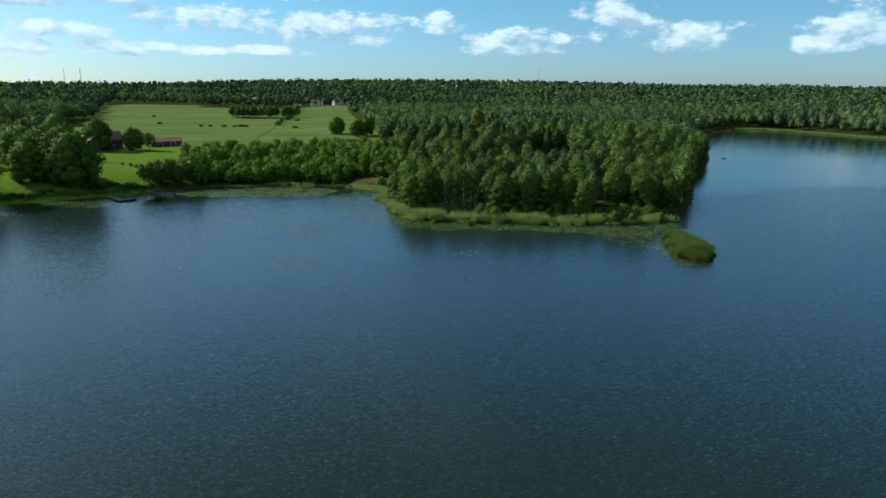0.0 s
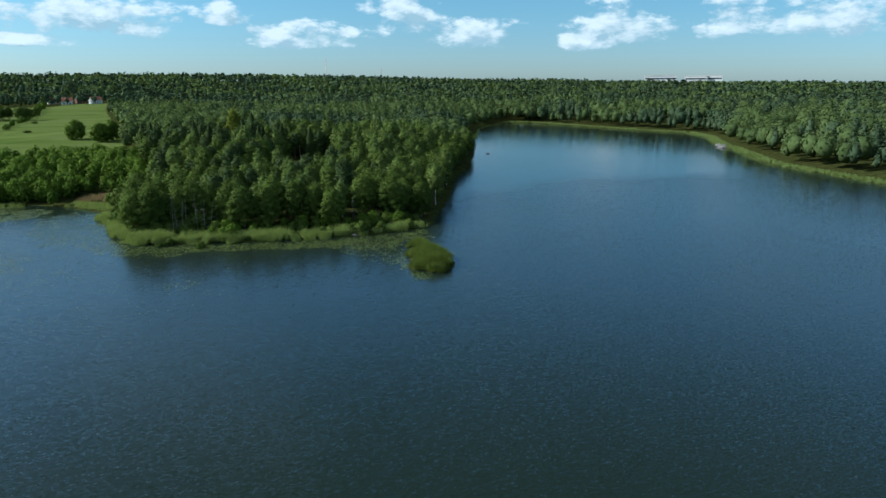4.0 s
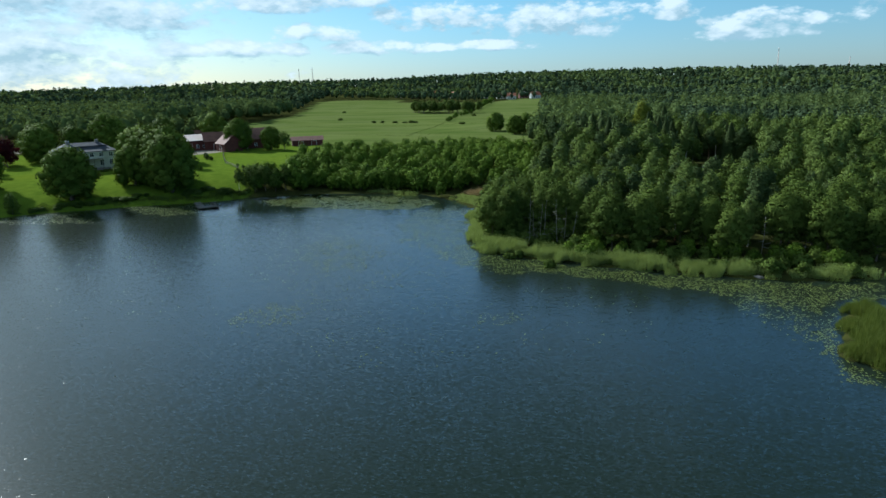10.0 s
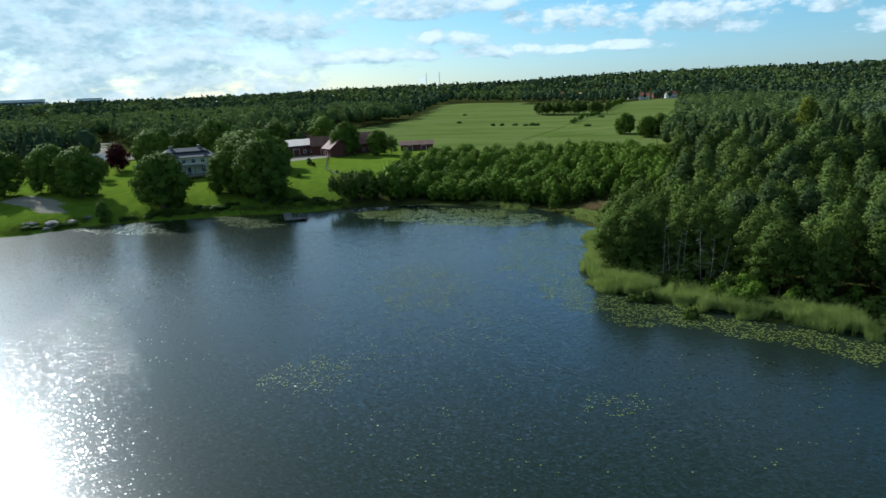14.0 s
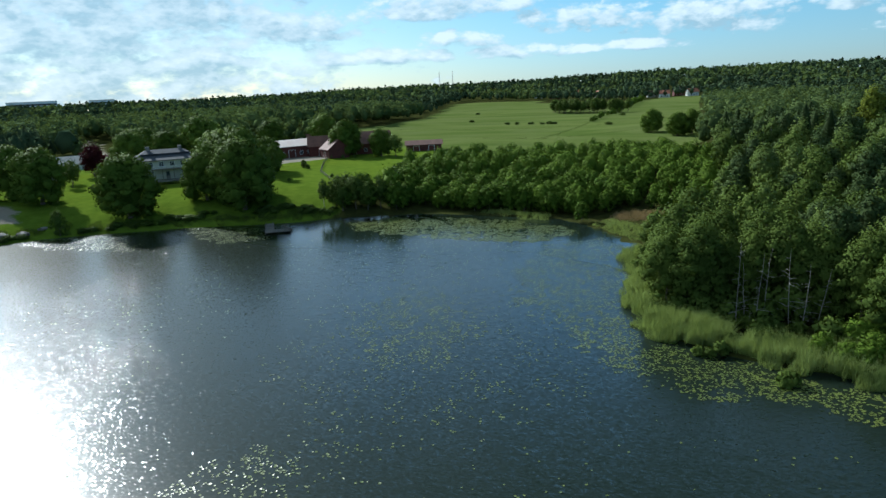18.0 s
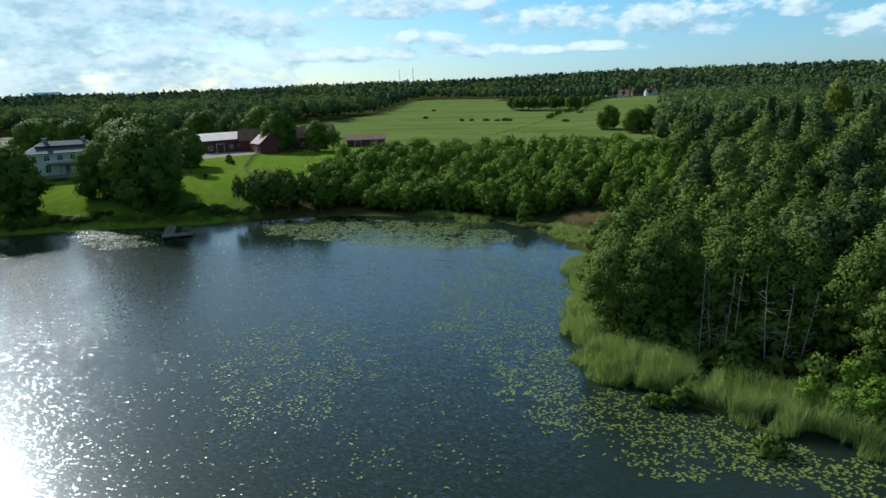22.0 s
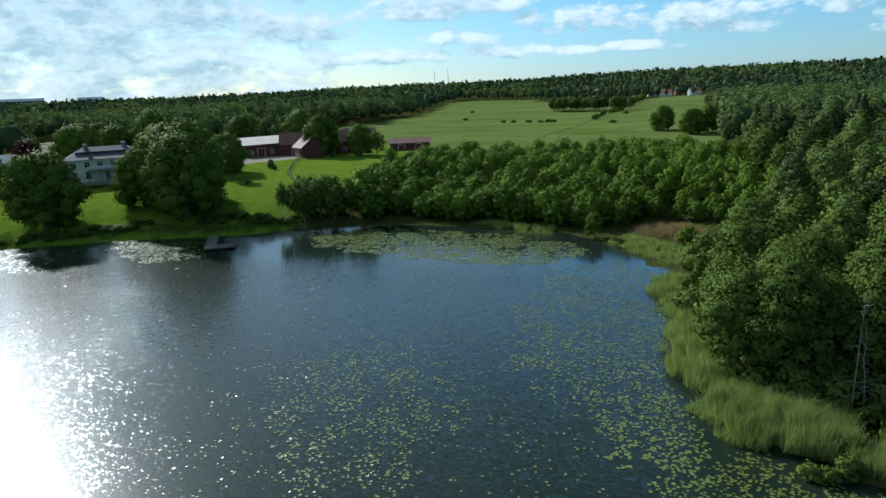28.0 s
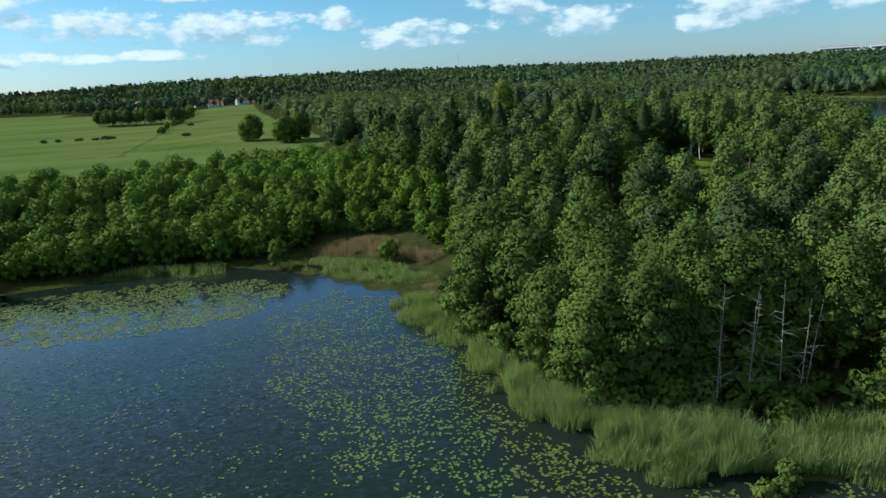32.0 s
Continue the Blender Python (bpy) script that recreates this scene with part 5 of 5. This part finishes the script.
def manor(x, y, turn):
    base = ground_z(x, y)
    ob = thing("manor_house", pose(x, y, base, 0, 0, turn), "two-storey pale manor house with a blue-grey hipped roof", "house")
    L, D, E = 18.6, 11.5, 6.6
    part("wall", boxes((-L / 2, -D / 2, 0.9, L / 2, D / 2, E)), PLASTER, ob)
    part("plinth", boxes((-L / 2 - 0.12, -D / 2 - 0.12, -1.6, L / 2 + 0.12, D / 2 + 0.12, 0.9)), PLINTH, ob, "dark grey stone plinth")
    part("cornice", boxes((-L / 2 - 0.3, -D / 2 - 0.3, E - 0.25, L / 2 + 0.3, D / 2 + 0.3, E + 0.03)), WHITE, ob)
    part("roof", wedge(L, D, E + 0.35, E + 2.3, 0.7, 0.2, 3.6), SLATE, ob)
    part("upper_roof", wedge(L - 5, D - 6.4, E + 2.0, E + 3.0, 0.3, 0.16, 2.0), SLATE, ob)
    for cx in (-4.6, 4.6):
        stack = part("chimney", boxes((cx - 0.5, -0.45, E + 2.2, cx + 0.5, 0.45, E + 3.7), bevel=0.03), PLINTH, ob)
        part("cap", boxes((cx - 0.6, -0.55, E + 3.7, cx + 0.6, 0.55, E + 3.85)), PLINTH, stack)
    for k in range(6):
        wx = -7.6 + k * 3.04
        window(ob, wx, -D / 2, 4.7, 1.25, 1.4)
        if k not in (2, 3):
            window(ob, wx, -D / 2, 1.7, 1.25, 1.9)
        window(ob, wx, -D / 2, 4.7, 1.25, 1.4, m=pose(0, 0, 0, 0, 0, 180))
    for z0, hh in ((4.7, 1.4), (1.7, 1.8)):
        for k in (-1, 1):
            window(ob, k * 2.6, -L / 2, z0, 1.2, hh, m=pose(0, 0, 0, 0, 0, -90))
            window(ob, k * 2.6, -L / 2, z0, 1.2, hh, m=pose(0, 0, 0, 0, 0, 90))
    porch = part("veranda", boxes((-4.6, -D / 2 - 2.6, 4.0, 4.6, -D / 2, 4.22), bevel=0.03), PLINTH, ob, "dark veranda along the garden front")
    for cx in (-4.4, -1.6, 1.6, 4.4):
        part("post", boxes((cx - 0.09, -D / 2 - 2.5, 0.9, cx + 0.09, -D / 2 - 2.3, 4.0)), PLINTH, porch)
    part("floor", boxes((-4.9, -D / 2 - 2.8, -1.2, 4.9, -D / 2 - 0.13, 0.85)), PLINTH, porch)
    part("rail", boxes((-4.6, -D / 2 - 2.55, 4.9, 4.6, -D / 2 - 2.47, 5.0), (-4.6, -D / 2 - 2.55, 4.45, 4.6, -D / 2 - 2.47, 4.52)), WHITE, porch)
    door = part("door", boxes((-0.6, -D / 2 - 0.04, 0.9, 0.6, -D / 2 + 0.06, 3.3)), PLINTH, ob)
    part("pane", boxes((-0.4, -D / 2 - 0.06, 1.9, 0.4, -D / 2 - 0.035, 3.1)), GLASS, door)


def barn(name, x, y, turn, L, D, E, R, wall, roof, label, openings=(), group="farm buildings"):
    """A wooden farm building: boarded walls, pitched roof, doors or windows (x, low, width, height) in its front."""
    base = min(ground_z(x + a, y + b) for a in (-4, 4) for b in (-4, 4))
    ob = thing(name, pose(x, y, base, 0, 0, turn), label, "barn", group)
    part("wall", shell(L, D, -0.6, E, R - 0.12), wall, ob)
    part("roof", wedge(L, D, E, R, 0.55, 0.16), roof, ob)
    for k in range(int(L / 1.6)):
        bx = -L / 2 + 0.8 + k * (L - 1.6) / max(1, int(L / 1.6) - 1)
        part("batten", boxes((bx - 0.07, -D / 2 - 0.06, -0.4, bx + 0.07, -D / 2, E - 0.1)), wall, ob)
    for ox, low, w, h in openings:
        if h > 1.8:
            door = part("door", boxes((ox - w / 2, -D / 2 - 0.1, low, ox + w / 2, -D / 2 - 0.02, low + h)), wall, ob, "boarded barn door")
            part("door_frame", boxes((ox - w / 2 - 0.12, -D / 2 - 0.12, low, ox - w / 2, -D / 2 - 0.02, low + h), (ox + w / 2, -D / 2 - 0.12, low, ox + w / 2 + 0.12, -D / 2 - 0.02, low + h), (ox - w / 2 - 0.12, -D / 2 - 0.12, low + h, ox + w / 2 + 0.12, -D / 2 - 0.02, low + h + 0.12)), WHITE, door)
        else:
            window(ob, ox, -D / 2, low, w, h)
    for sx in (-1, 1):
        for sy in (-1, 1):
            part("barge_board", boxes((-0.04, -0.09, 0, 0.04, 0.09, math.hypot(D / 2 + 0.55, (R - E) * (1 + 1.1 / D)))), WHITE if roof is PALE_METAL else wall, ob,
                 m=Matrix.Translation((sx * (L / 2 + 0.57), sy * (D / 2 + 0.55), E - 0.55 * (R - E) / (D / 2) - 0.1)) @ Euler((sy * math.atan2(D / 2 + 0.55, (R - E) * (1 + 1.1 / D)), 0, 0)).to_matrix().to_4x4())
    return ob


manor(-168.2, 234.0, 51)
barn("white_roofed_barn", -169.5, 296.5, 62, 14.5, 11, 4.8, 6.9, RED_WOOD, PALE_METAL, "red wooden barn with a pale metal roof", ((-5, 1.2, 1.2, 1.4), (-1.5, 0.1, 2.6, 3.0), (2.5, 1.2, 1.2, 1.4), (5.5, 1.2, 1.2, 1.4)))
barn("long_red_barn", -153, 309, 35, 26, 9.5, 4.6, 8.0, RED_WOOD, RED_TILE, "long dark red barn with a tiled roof", ((-8, 0.1, 2.4, 2.6), (-2, 1.2, 1.1, 1.2), (4, 0.1, 2.4, 2.6), (9, 1.2, 1.1, 1.2)))
barn("red_gabled_barn", -148.5, 297, -35, 9, 8, 3.8, 7.0, RED_WOOD, RED_TILE, "dark red gabled outbuilding on the farmyard", ((0, 0.1, 2.0, 2.3),))
barn("field_shed", -124, 324, 28, 14, 6, 2.8, 4.2, RED_WOOD, RED_TILE, "low red shed at the meadow's edge", ((-3, 0.1, 2.2, 2.0), (3, 0.1, 2.2, 2.0)))
barn("farm_cottage", -196, 352, 30, 18, 8, 3.2, 6.4, RED_WOOD, RED_TILE, "low dark cottage behind the farm", ((-5, 1.0, 1.1, 1.2), (0, 0.1, 1.0, 2.0), (5, 1.0, 1.1, 1.2)))
barn("farm_cottage", -172, 366, 24, 14, 8, 3.2, 6.2, RED_WOOD, RED_TILE, "low dark cottage behind the farm", ((-4, 1.0, 1.1, 1.2), (4, 1.0, 1.1, 1.2)))
barn("white_cottage", -252, 262, 55, 11, 7.5, 3.0, 5.6, WHITE, PALE_METAL, "small white house among the trees", ((-3, 1.0, 1.1, 1.2), (2, 1.0, 1.1, 1.2)))
barn("garden_outbuilding", -214, 226, 60, 14, 5, 2.4, 3.8, PLASTER, RED_TILE, "low yellow-grey outbuilding beside the park trees", ((-4, 0.9, 1.0, 1.0), (3, 0.9, 1.0, 1.0)))


# ---- the village and the far buildings ----
def cottage(x, y, turn, wall, roof, label, s=1.0):
    ob = thing("village_house", pose(x, y, ground_z(x, y), 0, 0, turn), label, "house", "village houses")
    part("wall", shell(11 * s, 8 * s, -1, 4.5 * s, 7.8 * s), wall, ob)
    part("roof", wedge(11 * s, 8 * s, 4.5 * s, 7.9 * s, 0.5), roof, ob)
    part("chimney", boxes((1.5, -0.4, 6.8 * s, 2.3, 0.4, 9 * s)), PLINTH, ob)
    for k in (-3, 0, 3):
        window(ob, k * s, -4 * s, 1.2, 1.3, 1.5)


rng = random.Random(5)
ORANGE = surface("orange roof tiles", rgb(0.32, 0.11, 0.06), rgb(0.48, 0.19, 0.11), 0.8, 0.5)
for k, (x, y) in enumerate(((-112, 962), (-128, 975), (-98, 985), (-80, 968), (-150, 1000), (-180, 1040), (-205, 1020), (-90, 1040), (-60, 985), (-240, 1060), (-140, 1070), (-270, 1030), (-310, 1080), (-45, 1000))):
    wall, roof, tint = ((WHITE, ORANGE, "white village house with an orange tiled roof"), (PLASTER, RED_TILE, "pale village house with a brown roof"), (RED_WOOD, SLATE, "red village house with a grey roof"))[k % 3]
    cottage(x, y, rng.uniform(-40, 40), wall, roof, tint, 1.15)


def hall(x, y, turn, length, deep, tall, label):
    ob = thing("warehouse", pose(x, y, ground_z(x, y) + 9, 0, 0, turn), label, "warehouse", "warehouses on the horizon")
    part("wall", boxes((-length / 2, -deep / 2, -14, length / 2, deep / 2, tall)), WHITE, ob)
    part("roof", boxes((-length / 2 - 0.6, -deep / 2 - 0.6, tall, length / 2 + 0.6, deep / 2 + 0.6, tall + 1.2)), PALE_METAL, ob)
    part("band", boxes((-length / 2 + 2, -deep / 2 - 0.3, tall - 9, length / 2 - 2, -deep / 2 - 0.05, tall - 5)), SLATE, ob)


for a, r, length, tall in ((-56, 1990, 110, 17), (-51.5, 2010, 60, 16), (41.5, 2030, 90, 20), (44.2, 2040, 60, 20), (45.6, 2050, 40, 22)):
    hall(math.sin(radians(a)) * r, 60 + math.cos(radians(a)) * r, -a, length, 30, tall, "long white warehouse on the wooded horizon")


def mast(a, r, tall):
    x, y = math.sin(radians(a)) * r, 60 + math.cos(radians(a)) * r
    tubes = [([(dx, dy, 0), (dx * 0.2, dy * 0.2, tall)], [0.35, 0.25], 4) for dx, dy in ((2, 0), (-1, 1.7), (-1, -1.7))]
    tubes += [([(-1.6, 0, tall * u), (1.6, 0, tall * u)], [0.2, 0.2], 4) for u in (0.3, 0.5, 0.7, 0.9)]
    single("radio_mast", limbs("radio_mast", tubes), PALE_METAL, "slender grey radio mast on the horizon", "mast", "radio masts", m=pose(x, y, ground_z(x, y)))


for a, r, tall in ((13.3, 1900, 62), (-24.1, 1800, 50), (-25.2, 1800, 48), (18.0, 1900, 40)):
    mast(a, r, tall)


# ---- the jetty ----
jetty = thing("jetty", pose(-102.8, 202.5, 0, 0, 0, 40), "grey wooden jetty with a bench at the lawn's edge", "jetty")
deck = part("deck", boxes((-0.9, -2.0, 0.32, 0.9, 6.2, 0.42)), PLANK, jetty)
for k in range(20):
    y0 = -2.0 + k * 0.41
    part("plank", boxes((-1.0, y0, 0.42, 1.0, y0 + 0.36, 0.47)), PLANK, deck)
head = part("deck", boxes((-1.1, -5.2, 0.32, 4.6, -2.0, 0.42)), PLANK, jetty)
for k in range(14):
    x0 = -1.1 + k * 0.41
    part("plank", boxes((x0, -5.3, 0.42, x0 + 0.36, -2.0, 0.47)), PLANK, head)
for px, py in ((-0.8, 6), (0.8, 6), (-1.0, 3), (1.0, 3), (-1.0, -1), (1.0, -1), (-1.0, -5), (4.4, -5), (4.4, -2.3), (1.8, -5)):
    part("post", boxes((px - 0.09, py - 0.09, -2.2, px + 0.09, py + 0.09, 0.75), bevel=0.015), PLANK, jetty)
bench = part("bench", boxes((2.6, -2.5, 0.9, 4.3, -2.1, 0.97), (2.6, -2.16, 1.15, 4.3, -2.1, 1.45), (2.65, -2.5, 0.47, 2.75, -2.1, 0.9), (4.15, -2.5, 0.47, 4.25, -2.1, 0.9)), PLANK, jetty)
boat_bm = bmesh.new()
rows = []
for u in np.linspace(-1, 1, 7):
    w = 0.7 * math.sqrt(max(0.02, 1 - abs(u) ** 2.6))
    rows.append([boat_bm.verts.new((s * w * k, u * 2.2, z + 0.12 * u * u)) for s, k, z in ((-1, 1, 0.45), (-1, 0.7, -0.05), (0, 0, -0.15), (1, 0.7, -0.05), (1, 1, 0.45))])
for a, b in zip(rows, rows[1:]):
    for k in range(4):
        boat_bm.faces.new((a[k], a[k + 1], b[k + 1], b[k]))
boat = thing("rowing_boat", pose(-98.5, 203.5, 0.05, 0, 0, 60), "small dark rowing boat moored beside the jetty", "boat")
hull = part("hull", boat_bm, PLANK, boat)
bpy.data.objects[hull.name].modifiers.new("thickness", "SOLIDIFY").thickness = 0.05
for y0 in (-0.9, 0.5):
    part("thwart", boxes((-0.55, y0, 0.22, 0.55, y0 + 0.25, 0.26)), PLANK, boat)


# ---- fences, the shore rock ----
def fence(points, label):
    ob = thing("fence", pose(points[0][0], points[0][1], 0), label, "fence")
    x0, y0 = points[0]
    for (ax, ay), (bx, by) in zip(points, points[1:]):
        n = max(1, int(math.hypot(bx - ax, by - ay) / 2.5))
        for k in range(n):
            px, py = ax + (bx - ax) * k / n, ay + (by - ay) * k / n
            qx, qy = ax + (bx - ax) * (k + 1) / n, ay + (by - ay) * (k + 1) / n
            pz, qz = ground_z(px, py), ground_z(qx, qy)
            part("post", boxes((px - x0 - 0.06, py - y0 - 0.06, pz - 0.3, px - x0 + 0.06, py - y0 + 0.06, pz + 1.15)), PLANK, ob)
            for up in (0.55, 1.0):
                part("rail", limbs("rail", [([(px - x0, py - y0, pz + up), (qx - x0, qy - y0, qz + up)], [0.05, 0.05], 4)]), PLANK, ob)


fence([(-147, 290), (-139, 276), (-126, 256), (-113, 243)], "grey wooden paddock fence down the grass slope")


def boulder(x, y, size, seed, flat=0.45):
    bm = bmesh.new()
    bmesh.ops.create_icosphere(bm, subdivisions=3, radius=1)
    for v in bm.verts:
        k = 1 + 0.28 * noise.noise(v.co * 1.3 + Vector((seed, 0, 0))) + 0.1 * noise.noise(v.co * 4 + Vector((seed, 2, 0)))
        v.co = Vector((v.co.x * size * k, v.co.y * size * 0.8 * k, v.co.z * size * flat * k))
    single("rock", bm, ROCK, "smooth pale grey rock on the shore", "rock", "shore rocks", m=pose(x, y, max(0.0, ground_z(x, y)) - 0.1 * size, 0, 0, seed * 40))


ROCK = surface("pale granite", rgb(0.08, 0.075, 0.068), rgb(0.19, 0.175, 0.16), 0.85, 0.6)
for k, (x, y, s) in enumerate(((284.5, 280, 4.2), (289, 286, 4.4), (294, 292, 3.4), (37, 150, 0.8), (46, 255, 2.5), (44, 262, 2.0), (150, 305, 1.4), (-160, 176, 2.2), (-157.5, 180, 1.8), (-163, 172, 1.8), (-156, 184, 1.3), (-158.5, 173.5, 1.5))):
    boulder(x, y, s, k + 1.0, 0.35)
